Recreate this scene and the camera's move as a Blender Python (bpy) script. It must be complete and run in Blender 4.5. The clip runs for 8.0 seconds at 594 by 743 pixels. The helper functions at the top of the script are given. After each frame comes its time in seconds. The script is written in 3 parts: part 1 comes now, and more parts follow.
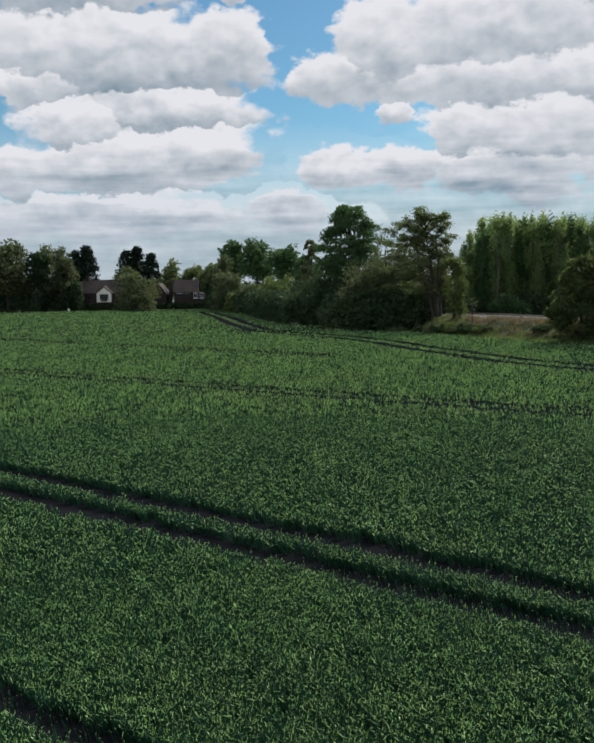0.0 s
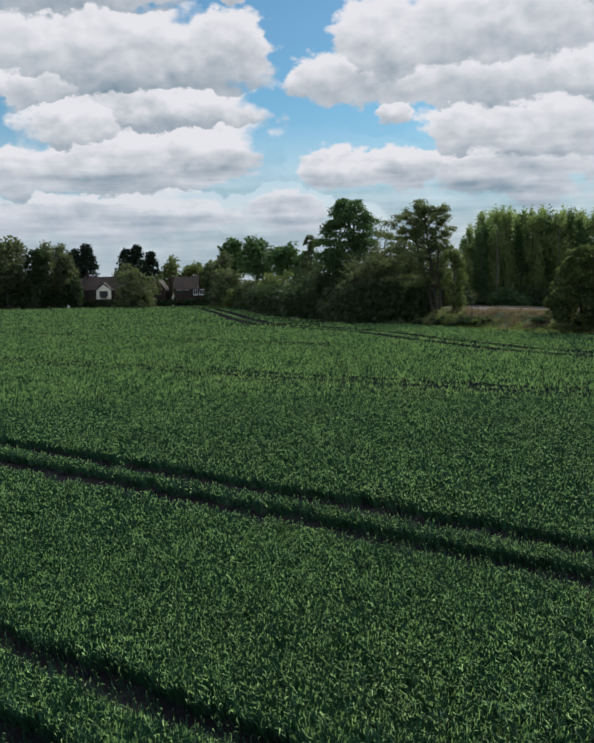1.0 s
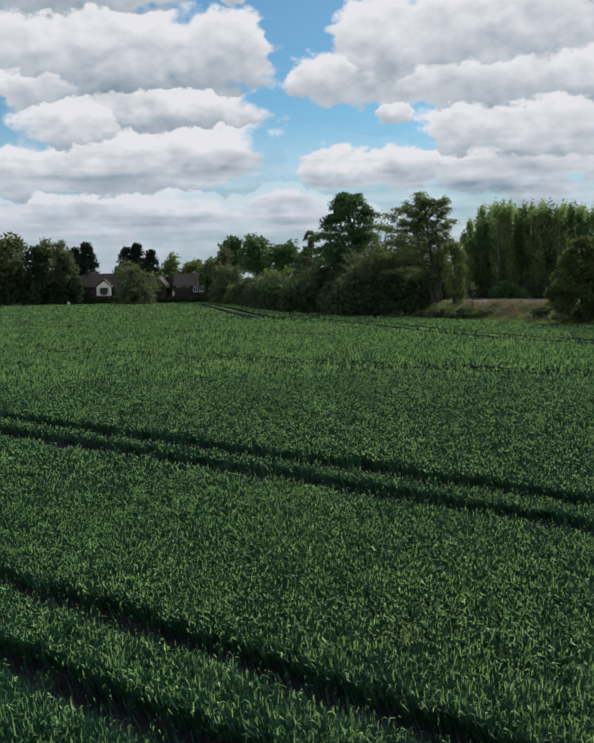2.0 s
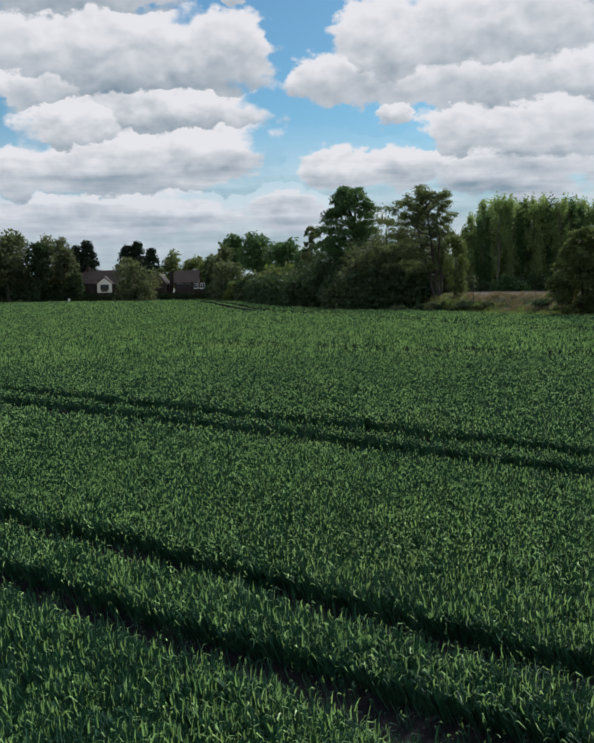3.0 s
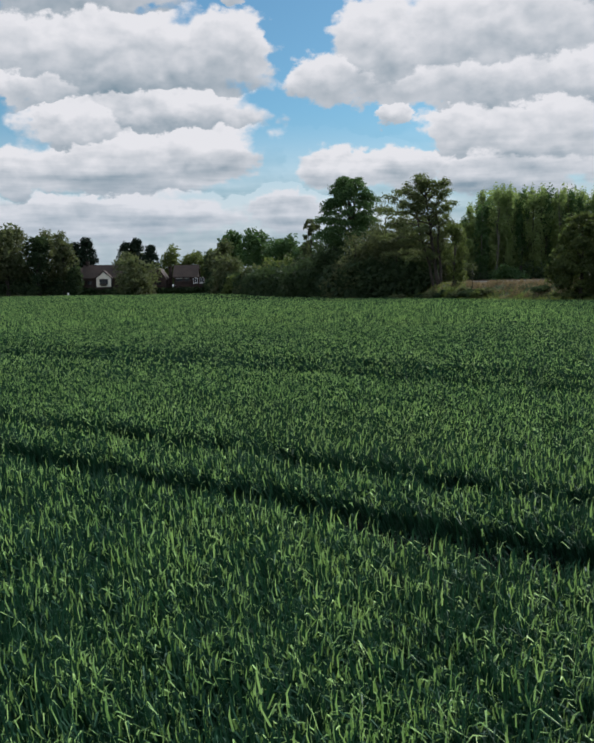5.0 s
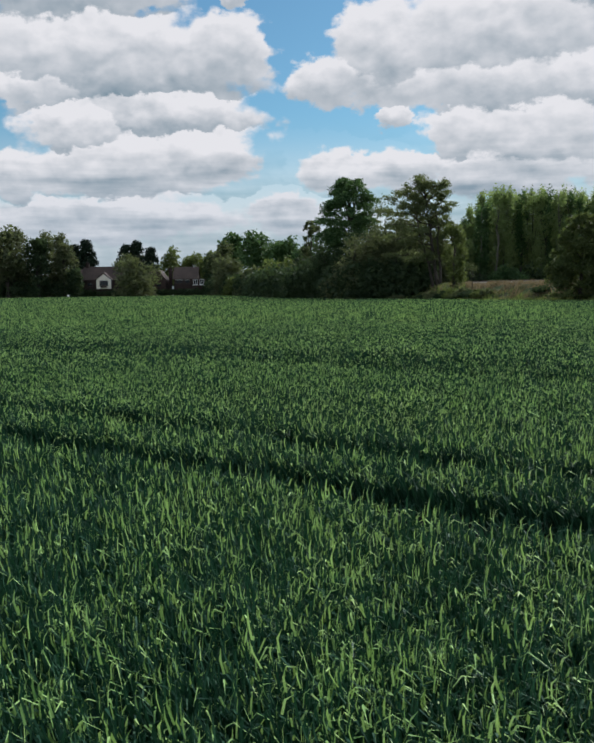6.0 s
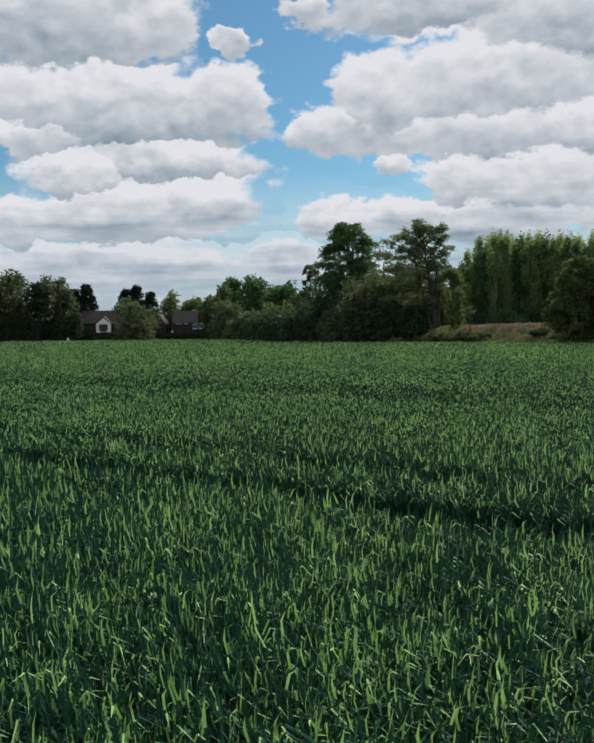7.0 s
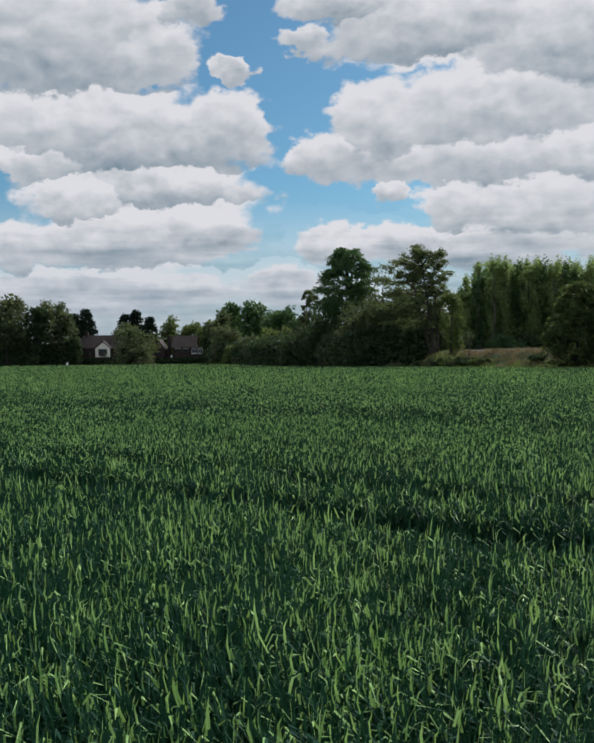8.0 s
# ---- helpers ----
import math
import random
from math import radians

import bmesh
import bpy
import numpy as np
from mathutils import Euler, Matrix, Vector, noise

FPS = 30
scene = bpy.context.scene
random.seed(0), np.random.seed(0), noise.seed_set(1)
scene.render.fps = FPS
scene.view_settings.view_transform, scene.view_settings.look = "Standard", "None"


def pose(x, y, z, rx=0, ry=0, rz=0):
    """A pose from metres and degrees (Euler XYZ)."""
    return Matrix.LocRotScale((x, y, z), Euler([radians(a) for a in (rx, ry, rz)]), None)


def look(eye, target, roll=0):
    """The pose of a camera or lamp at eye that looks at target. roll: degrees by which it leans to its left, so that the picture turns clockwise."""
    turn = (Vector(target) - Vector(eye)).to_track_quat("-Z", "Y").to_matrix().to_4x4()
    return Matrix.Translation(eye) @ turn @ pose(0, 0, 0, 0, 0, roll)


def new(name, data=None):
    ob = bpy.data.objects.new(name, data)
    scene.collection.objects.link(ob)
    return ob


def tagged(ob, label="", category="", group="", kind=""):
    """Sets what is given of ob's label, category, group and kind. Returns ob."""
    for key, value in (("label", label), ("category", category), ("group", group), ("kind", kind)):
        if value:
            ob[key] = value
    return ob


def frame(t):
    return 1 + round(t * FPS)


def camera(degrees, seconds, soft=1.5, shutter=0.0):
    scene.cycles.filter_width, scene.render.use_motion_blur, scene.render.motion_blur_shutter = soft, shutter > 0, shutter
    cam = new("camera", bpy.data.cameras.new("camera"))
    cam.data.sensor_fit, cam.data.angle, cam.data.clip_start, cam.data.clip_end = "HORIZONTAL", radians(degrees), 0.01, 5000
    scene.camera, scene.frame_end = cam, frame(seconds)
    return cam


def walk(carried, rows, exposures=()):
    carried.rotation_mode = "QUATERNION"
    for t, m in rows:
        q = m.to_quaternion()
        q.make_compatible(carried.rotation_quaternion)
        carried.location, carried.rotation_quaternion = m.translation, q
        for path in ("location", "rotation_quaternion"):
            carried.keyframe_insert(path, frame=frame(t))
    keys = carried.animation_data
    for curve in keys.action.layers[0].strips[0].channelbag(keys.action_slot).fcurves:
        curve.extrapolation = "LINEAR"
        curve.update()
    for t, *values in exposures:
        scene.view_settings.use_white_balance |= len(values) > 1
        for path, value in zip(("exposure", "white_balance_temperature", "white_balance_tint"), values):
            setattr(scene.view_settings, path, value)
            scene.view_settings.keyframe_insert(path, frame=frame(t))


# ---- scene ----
cam = camera(36.5, 8.0, soft=2.45)
PATH = [
    (0, (0.085, 0.240, 7.094), (0.080, 2.230, 6.901), -0.9),
    (0.5, (0.108, 0.225, 6.575), (0.103, 2.216, 6.382), -0.93),
    (1, (0.115, 0.197, 6.074), (0.110, 2.188, 5.881), -0.96),
    (1.5, (0.110, 0.175, 5.581), (0.105, 2.165, 5.388), -0.97),
    (3, (-0.022, 0.080, 4.047), (-0.028, 2.070, 3.855), -0.96),
    (3.5, (-0.030, 0.050, 3.545), (-0.035, 2.041, 3.353), -0.93),
    (4, (-0.040, 0.006, 3.030), (-0.045, 1.997, 2.838), -0.91),
    (4.5, (-0.062, -0.055, 2.600), (-0.066, 1.936, 2.408), -0.9),
    (5, (-0.052, -0.085, 2.440), (-0.056, 1.906, 2.248), -0.89),
    (5.8, (-0.020, -0.130, 2.236), (-0.024, 1.861, 2.046), -0.87),
    (6, (-0.012, -0.143, 2.174), (-0.016, 1.848, 1.988), -0.86),
    (6.5, (-0.019, -0.175, 2.020), (-0.021, 1.821, 1.896), -0.82),
    (7, (-0.042, -0.220, 1.875), (-0.042, 1.778, 1.788), -0.78),
    (7.5, (-0.057, -0.250, 1.805), (-0.056, 1.749, 1.747), -0.73),
    (8, (-0.062, -0.269, 1.790), (-0.059, 1.731, 1.759), -0.7),
]
walk(cam, [(t, look(eye, target, roll)) for t, eye, target, roll in PATH],
     exposures=((0, 0.0, 6060, 10), (6.5, 0.0, 6060, 10), (8, -0.13, 6060, 10)))

# ---- light: high spring sun behind the trees, broken cloud ----
SUN_AZ, SUN_EL = radians(40), radians(38)      # clockwise from +y
to_sun = Vector((math.sin(SUN_AZ) * math.cos(SUN_EL), math.cos(SUN_AZ) * math.cos(SUN_EL), math.sin(SUN_EL)))
sun = new("sun", bpy.data.lights.new("sun", "SUN"))
sun.data.energy, sun.data.angle, sun.data.color = 5.0, radians(0.55), (1.0, 0.95, 0.86)
sun.matrix_world = look(to_sun * 200, (0, 0, 0))

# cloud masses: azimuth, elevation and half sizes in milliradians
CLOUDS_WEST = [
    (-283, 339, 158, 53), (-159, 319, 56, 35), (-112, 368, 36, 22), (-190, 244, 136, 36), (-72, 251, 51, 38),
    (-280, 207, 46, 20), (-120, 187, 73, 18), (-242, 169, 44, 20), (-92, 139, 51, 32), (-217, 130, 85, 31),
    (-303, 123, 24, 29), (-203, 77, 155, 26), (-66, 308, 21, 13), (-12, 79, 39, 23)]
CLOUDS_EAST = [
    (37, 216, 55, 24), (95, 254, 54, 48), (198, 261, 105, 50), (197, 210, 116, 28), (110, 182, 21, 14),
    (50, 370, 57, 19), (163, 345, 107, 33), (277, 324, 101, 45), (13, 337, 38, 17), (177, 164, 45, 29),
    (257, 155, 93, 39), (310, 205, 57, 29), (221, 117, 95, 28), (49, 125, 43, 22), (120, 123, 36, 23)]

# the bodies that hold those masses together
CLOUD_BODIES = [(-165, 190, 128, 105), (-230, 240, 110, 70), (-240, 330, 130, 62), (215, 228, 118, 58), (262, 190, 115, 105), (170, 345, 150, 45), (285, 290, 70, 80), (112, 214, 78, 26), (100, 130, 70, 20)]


class Nodes:
    """Short hand for building a node tree."""

    def __init__(self, tree):
        self.tree = tree

    def add(self, kind):
        return self.tree.nodes.new(kind)

    def put(self, socket, value):
        if hasattr(value, "is_output"):
            self.tree.links.new(value, socket)
        else:
            socket.default_value = value

    def math(self, op, a, b=0.0, c=0.0, clamp=False):
        n = self.add("ShaderNodeMath")
        n.operation, n.use_clamp = op, clamp
        for s, v in zip(n.inputs, (a, b, c)):
            self.put(s, v)
        return n.outputs[0]

    def vec(self, op, a, b=(0, 0, 0), c=(0, 0, 0)):
        n = self.add("ShaderNodeVectorMath")
        n.operation = op
        for s, v in zip(n.inputs, (a, b, c)):
            self.put(s, v)
        return n.outputs["Value"] if op == "LENGTH" else n.outputs[0]

    def noise(self, vector, scale, detail=4.0, rough=0.55):
        n = self.add("ShaderNodeTexNoise")
        if vector is not None:
            self.put(n.inputs["Vector"], vector)
        n.inputs["Scale"].default_value, n.inputs["Detail"].default_value = scale, detail
        n.inputs["Roughness"].default_value = rough
        return n

    def remap(self, v, a, b, lo=0.0, hi=1.0, smooth=False):
        n = self.add("ShaderNodeMapRange")
        n.interpolation_type = "SMOOTHSTEP" if smooth else "LINEAR"
        for s, x in zip(n.inputs, (v, a, b, lo, hi)):
            self.put(s, x)
        return n.outputs[0]

    def mix(self, fac, a, b):
        n = self.add("ShaderNodeMix")
        n.data_type = "RGBA"
        self.put(n.inputs[0], fac), self.put(n.inputs[6], a), self.put(n.inputs[7], b)
        return n.outputs[2]


def node_group(name, outputs):
    g = bpy.data.node_groups.new(name, "ShaderNodeTree")
    g.interface.new_socket("Vector", in_out="INPUT", socket_type="NodeSocketVector")
    for o in outputs:
        g.interface.new_socket(o, in_out="OUTPUT", socket_type="NodeSocketFloat")
    k = Nodes(g)
    return g, k, k.add("NodeGroupInput").outputs[0], k.add("NodeGroupOutput").inputs


def billow_group():
    """The cauliflower relief of cumulus, about -0.5 to 0.5."""
    g, k, p, out = node_group("cloud_billows", ("Puffs",))
    flat = k.vec("MULTIPLY", p, (1.0, 1.45, 1.0))
    warp = k.vec("SUBTRACT", k.noise(flat, 20, 3, 0.5).outputs["Color"], (0.5, 0.5, 0.5))
    cells = k.add("ShaderNodeTexVoronoi")
    cells.feature, cells.normalize = "SMOOTH_F1", True
    k.put(cells.inputs["Vector"], k.vec("MULTIPLY_ADD", warp, (0.04, 0.035, 0.0), flat))
    for name, value in (("Scale", 24.0), ("Detail", 2.0), ("Roughness", 0.5), ("Smoothness", 0.35)):
        cells.inputs[name].default_value = value
    fine = k.noise(flat, 30, 6, 0.58).outputs["Fac"]
    k.put(out[0], k.math("ADD", k.math("MULTIPLY", k.math("SUBTRACT", 0.3, cells.outputs["Distance"]), 1.5), k.math("MULTIPLY", k.math("SUBTRACT", fine, 0.5), 0.6)))
    return g


def mass_group():
    """Level: height within the nearest mass, -1 at its base to 1 at its top; Body tells cloud from clear sky."""
    g, k, p, out = node_group("cloud_masses", ("Level", "Body"))
    flat = k.vec("MULTIPLY", p, (1.0, 1.5, 1.0))
    warp = k.vec("SUBTRACT", k.noise(flat, 17, 3, 0.5).outputs["Color"], (0.5, 0.5, 0.5))
    ruffle = k.vec("SUBTRACT", k.noise(flat, 52, 5, 0.6).outputs["Color"], (0.5, 0.5, 0.5))
    q = k.vec("MULTIPLY_ADD", ruffle, (0.036, 0.026, 0.0), k.vec("MULTIPLY_ADD", warp, (0.052, 0.030, 0.0), p))
    near, level = None, None
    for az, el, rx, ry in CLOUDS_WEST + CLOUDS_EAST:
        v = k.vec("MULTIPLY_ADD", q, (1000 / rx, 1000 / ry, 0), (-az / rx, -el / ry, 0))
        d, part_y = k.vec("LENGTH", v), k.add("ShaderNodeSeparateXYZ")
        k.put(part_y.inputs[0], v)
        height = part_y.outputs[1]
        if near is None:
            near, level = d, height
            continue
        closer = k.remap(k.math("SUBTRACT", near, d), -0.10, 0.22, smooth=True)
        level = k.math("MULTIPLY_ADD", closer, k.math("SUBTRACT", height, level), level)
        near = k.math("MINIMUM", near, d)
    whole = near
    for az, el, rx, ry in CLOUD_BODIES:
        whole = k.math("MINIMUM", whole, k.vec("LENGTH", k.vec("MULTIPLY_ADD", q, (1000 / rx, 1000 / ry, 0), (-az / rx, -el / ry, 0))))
    # the same broken cloud goes on all round the sky
    x = k.add("ShaderNodeSeparateXYZ")
    k.put(x.inputs[0], p)
    aside = k.math("MAXIMUM", k.remap(k.math("ABSOLUTE", x.outputs[0]), 0.36, 0.46), k.remap(x.outputs[1], 0.40, 0.48))
    inside = k.math("SUBTRACT", 1.0, aside)
    wide = k.remap(k.noise(flat, 5.5, 5, 0.55).outputs["Fac"], 0.38, 0.66, 1.5, 0.2)
    k.put(out[0], k.math("MULTIPLY", level, inside))
    k.put(out[1], k.math("SUBTRACT", 1.0, k.math("ADD", k.math("MULTIPLY", whole, inside), k.math("MULTIPLY", wide, aside))))
    return g


def make_world():
    world = bpy.data.worlds.new("sky")
    scene.world = world
    world.use_nodes = True
    k = Nodes(world.node_tree)
    k.tree.nodes.clear()
    sky = k.add("ShaderNodeTexSky")
    sky.sky_type, sky.sun_disc, sky.sun_elevation, sky.sun_rotation = "NISHITA", False, SUN_EL, SUN_AZ
    sky.air_density, sky.dust_density, sky.ozone_density = 1.0, 0.6, 1.6
    way = k.add("ShaderNodeSeparateXYZ")
    k.put(way.inputs[0], k.add("ShaderNodeTexCoord").outputs["Generated"])
    az = k.math("ARCTAN2", way.outputs[0], way.outputs[1])
    el = k.math("ARCSINE", way.outputs[2])
    at = k.add("ShaderNodeCombineXYZ")
    k.put(at.inputs[0], az), k.put(at.inputs[1], el)
    billows, masses = billow_group(), mass_group()

    def use(group, v):
        n = k.add("ShaderNodeGroup")
        n.node_tree = group
        k.put(n.inputs[0], v)
        return n.outputs

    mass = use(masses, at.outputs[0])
    puffs, over = use(billows, at.outputs[0])[0], use(billows, k.vec("ADD", at.outputs[0], (0.006, 0.012, 0)))[0]
    haze = k.remap(el, 0.19, 0.04, 0.0, 0.88, smooth=True)
    body = k.math("ADD", mass["Body"], k.math("MULTIPLY_ADD", puffs, 0.75, 0.12))
    cover = k.math("SUBTRACT", 1.0, k.math("MULTIPLY", k.math("SUBTRACT", 1.0, k.remap(body, 0.0, 0.26, smooth=True)), k.math("SUBTRACT", 1.0, haze)))
    broad = k.math("MULTIPLY", k.math("MINIMUM", k.math("MAXIMUM", mass["Level"], -0.95), 0.75), 0.47)
    relief = k.math("MULTIPLY", k.math("SUBTRACT", puffs, over), 0.62)
    thin = k.remap(body, 0.05, 0.55, 0.22, 0.0)
    lit = k.math("ADD", k.math("ADD", k.math("ADD", 0.69, broad), relief), thin)
    lit = k.math("SUBTRACT", lit, k.remap(el, 0.27, 0.40, 0.0, 0.20))
    # far layers, seen edge on, draw out into level streaks
    streaks = k.noise(k.vec("MULTIPLY", at.outputs[0], (7.0, 62.0, 0.0)), 1.0, 4, 0.5).outputs["Fac"]
    low = k.remap(el, 0.19, 0.09, smooth=True)
    lit = k.math("ADD", lit, k.math("MULTIPLY", k.math("MULTIPLY", k.math("SUBTRACT", streaks, 0.52), low), 1.9))
    lit = k.remap(lit, 0.0, 1.0)
    shade = k.mix(lit, (0.245, 0.315, 0.36, 1), (0.86, 0.825, 0.81, 1))
    shade = k.mix(k.remap(el, 0.03, 0.14, 0.4, 0.0), shade, (0.44, 0.52, 0.60, 1))
    clear, white = k.add("ShaderNodeBackground"), k.add("ShaderNodeBackground")
    k.put(clear.inputs[0], k.vec("MULTIPLY", sky.outputs[0], (0.62, 0.92, 0.96)))
    clear.inputs[1].default_value = SKY_STRENGTH
    k.put(white.inputs[0], shade)
    # out-of-view clouds opposite the sun, sunny side on, brightened to fill shaded sides
    k.put(white.inputs[1], k.remap(k.math("ADD", k.math("MULTIPLY", way.outputs[1], math.cos(SUN_AZ)), k.math("MULTIPLY", way.outputs[0], math.sin(SUN_AZ))), 0.2, -0.8, 0.95, 1.85))
    both = k.add("ShaderNodeMixShader")
    k.put(both.inputs[0], cover), k.put(both.inputs[1], clear.outputs[0]), k.put(both.inputs[2], white.outputs[0])
    k.put(k.add("ShaderNodeOutputWorld").inputs[0], both.outputs[0])


SKY_STRENGTH = 0.088
make_world()


# ---- materials ----
def material(name, dark, light, rough=0.8, scale=3.0, fine=40.0, bump=0.3, passes=0.0, gloss=0.3, island=0.0, alt=None, patch=0.0):
    """Two tones mixed by coarse and fine noise, and by island; passes: share of light that passes a leaf."""
    m = bpy.data.materials.new(name)
    m.use_nodes = True
    k = Nodes(m.node_tree)
    k.tree.nodes.clear()
    where = k.add("ShaderNodeTexCoord").outputs["Object"]
    coarse, grain = k.noise(where, scale, 3), k.noise(where, fine, 4)
    fac = k.math("ADD", k.math("MULTIPLY", coarse.outputs["Fac"], 0.6), k.math("MULTIPLY", grain.outputs["Fac"], 0.4))
    fac = k.remap(fac, 0.32, 0.68)
    if island:
        each = k.add("ShaderNodeNewGeometry").outputs["Random Per Island"]
        fac = k.math("ADD", k.math("MULTIPLY", fac, 1 - island), k.math("MULTIPLY", each, island))
    colour = k.mix(fac, (*dark, 1), (*light, 1))
    if alt:
        spots = k.remap(k.noise(where, patch, 3).outputs["Fac"], 0.48, 0.72)
        colour = k.mix(k.math("MULTIPLY", spots, 0.7), colour, (*alt, 1))
    body = k.add("ShaderNodeBsdfPrincipled")
    k.put(body.inputs["Base Color"], colour)
    body.inputs["Roughness"].default_value, body.inputs["Specular IOR Level"].default_value = rough, gloss
    if bump:
        b = k.add("ShaderNodeBump")
        b.inputs["Strength"].default_value, b.inputs["Distance"].default_value = bump, 0.02
        k.put(b.inputs["Height"], grain.outputs["Fac"])
        k.put(body.inputs["Normal"], b.outputs[0])
    surface = body.outputs[0]
    if passes:
        thin = k.add("ShaderNodeBsdfTranslucent")
        k.put(thin.inputs[0], k.mix(0.35, colour, (light[0] * 1.5, light[1] * 1.6, light[2] * 0.7, 1)))
        both = k.add("ShaderNodeMixShader")
        both.inputs[0].default_value = passes
        k.put(both.inputs[1], surface), k.put(both.inputs[2], thin.outputs[0])
        surface = both.outputs[0]
    k.put(k.add("ShaderNodeOutputMaterial").inputs[0], surface)
    return m


def plain_glass(name):
    m = bpy.data.materials.new(name)
    m.use_nodes = True
    b = m.node_tree.nodes["Principled BSDF"]
    b.inputs["Base Color"].default_value = (0.02, 0.025, 0.03, 1)
    b.inputs["Roughness"].default_value, b.inputs["Specular IOR Level"].default_value = 0.25, 0.25
    return m


# sun on the leaf ends and shade lower down are put into these colours
CROP_SHADED = material("crop_leaf_shaded", (0.010, 0.038, 0.027), (0.028, 0.086, 0.044), 0.55, 0.25, 9, 0, 0.12, 0.15, 0.6, (0.026, 0.070, 0.032), 0.12)
CROP_SUNLIT = material("crop_leaf_sunlit", (0.15, 0.31, 0.095), (0.46, 0.66, 0.225), 0.48, 0.25, 9, 0, 0.16, 0.3, 0.65, (0.35, 0.46, 0.17), 0.12)
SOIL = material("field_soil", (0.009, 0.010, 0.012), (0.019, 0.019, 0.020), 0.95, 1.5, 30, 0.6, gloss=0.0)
GRASS = material("rough_grass", (0.028, 0.050, 0.018), (0.065, 0.090, 0.030), 0.9, 0.12, 6, 0.8, alt=(0.14, 0.115, 0.06), patch=0.25)
VERGE = material("verge_grass", (0.085, 0.120, 0.035), (0.220, 0.260, 0.085), 0.8, 0.4, 8, 0, 0.35, 0.2, 0.5)
STRAW = material("dry_grass", (0.12, 0.090, 0.060), (0.27, 0.205, 0.135), 0.85, 0.4, 8, 0, 0.30, 0.2, 0.5, (0.060, 0.075, 0.030), 0.35)
BARK = material("bark", (0.022, 0.019, 0.016), (0.060, 0.052, 0.043), 0.9, 1.2, 14, 0.8)
PALE_BARK = material("pale_bark", (0.07, 0.066, 0.054), (0.17, 0.16, 0.13), 0.85, 1.0, 12, 0.5)
LEAF_DARK = material("dark_leaf", (0.022, 0.038, 0.024), (0.066, 0.098, 0.044), 0.7, 0.35, 5, 0, 0.30, 0.10, 0.5)
LEAF_OAK = material("oak_leaf", (0.036, 0.074, 0.036), (0.100, 0.170, 0.062), 0.55, 0.3, 5, 0, 0.32, 0.12, 0.5)
LEAF_FRESH = material("fresh_leaf", (0.060, 0.087, 0.030), (0.155, 0.190, 0.064), 0.6, 0.3, 5, 0, 0.38, 0.12, 0.5)
LEAF_OLIVE = material("olive_leaf", (0.050, 0.066, 0.038), (0.140, 0.165, 0.080), 0.65, 0.3, 5, 0, 0.38, 0.12, 0.5, (0.105, 0.100, 0.062), 0.5)
LEAF_ASH = material("ash_leaf", (0.061, 0.086, 0.040), (0.165, 0.193, 0.090), 0.6, 0.3, 5, 0, 0.42, 0.12, 0.5)
LEAF_POPLAR = material("poplar_leaf", (0.100, 0.150, 0.070), (0.270, 0.340, 0.140), 0.55, 0.3, 5, 0, 0.55, 0.12, 0.5)
LEAF_THORN = material("thorn_leaf", (0.024, 0.040, 0.022), (0.120, 0.150, 0.050), 0.55, 0.4, 5, 0, 0.40, 0.12, 0.6)
LEAF_CONIFER = material("conifer_leaf", (0.008, 0.018, 0.012), (0.022, 0.038, 0.022), 0.7, 0.4, 5, 0, 0.08, 0.2, 0.5)
ROOF = material("roof_tile", (0.032, 0.025, 0.022), (0.070, 0.050, 0.043), 0.85, 0.5, 4, 0.4)
BRICK = material("brick_wall", (0.028, 0.020, 0.018), (0.055, 0.037, 0.030), 0.9, 0.6, 8, 0.3)
RENDER_WHITE = material("cream_paint", (0.62, 0.58, 0.48), (0.78, 0.74, 0.64), 0.8, 0.5, 6, 0.1)
WHITE = material("white_paint", (0.70, 0.70, 0.68), (0.85, 0.85, 0.83), 0.5, 1, 8, 0.05)
TIMBER = material("dark_timber", (0.03, 0.024, 0.02), (0.07, 0.055, 0.045), 0.85, 1, 10, 0.3)
BALLAST = material("ballast", (0.07, 0.065, 0.06), (0.17, 0.155, 0.14), 0.95, 1.2, 16, 1.0)
STEEL = material("rail_steel", (0.10, 0.075, 0.06), (0.22, 0.18, 0.155), 0.45, 2, 20, 0.2)
CONCRETE = material("sleeper_concrete", (0.25, 0.24, 0.22), (0.42, 0.40, 0.37), 0.9, 2, 20, 0.3)
GLASS = plain_glass("dark_glass")


# ---- mesh helpers ----
def sheet_mesh(name, verts, quads, mats, index=None, smooth=False):
    """A mesh of quads or triangles from arrays."""
    verts, quads = np.asarray(verts, np.float32), np.asarray(quads, np.int32)
    me = bpy.data.meshes.new(name)
    me.vertices.add(len(verts)), me.loops.add(quads.size), me.polygons.add(len(quads))
    me.vertices.foreach_set("co", verts.ravel())
    me.loops.foreach_set("vertex_index", quads.ravel())
    me.polygons.foreach_set("loop_start", np.arange(0, quads.size, quads.shape[1], dtype=np.int32))
    if index is not None:
        me.polygons.foreach_set("material_index", np.asarray(index, np.int32))
    me.polygons.foreach_set("use_smooth", np.full(len(quads), smooth))
    for m in mats if isinstance(mats, (list, tuple)) else [mats]:
        me.materials.append(m)
    me.update(calc_edges=True)
    return me


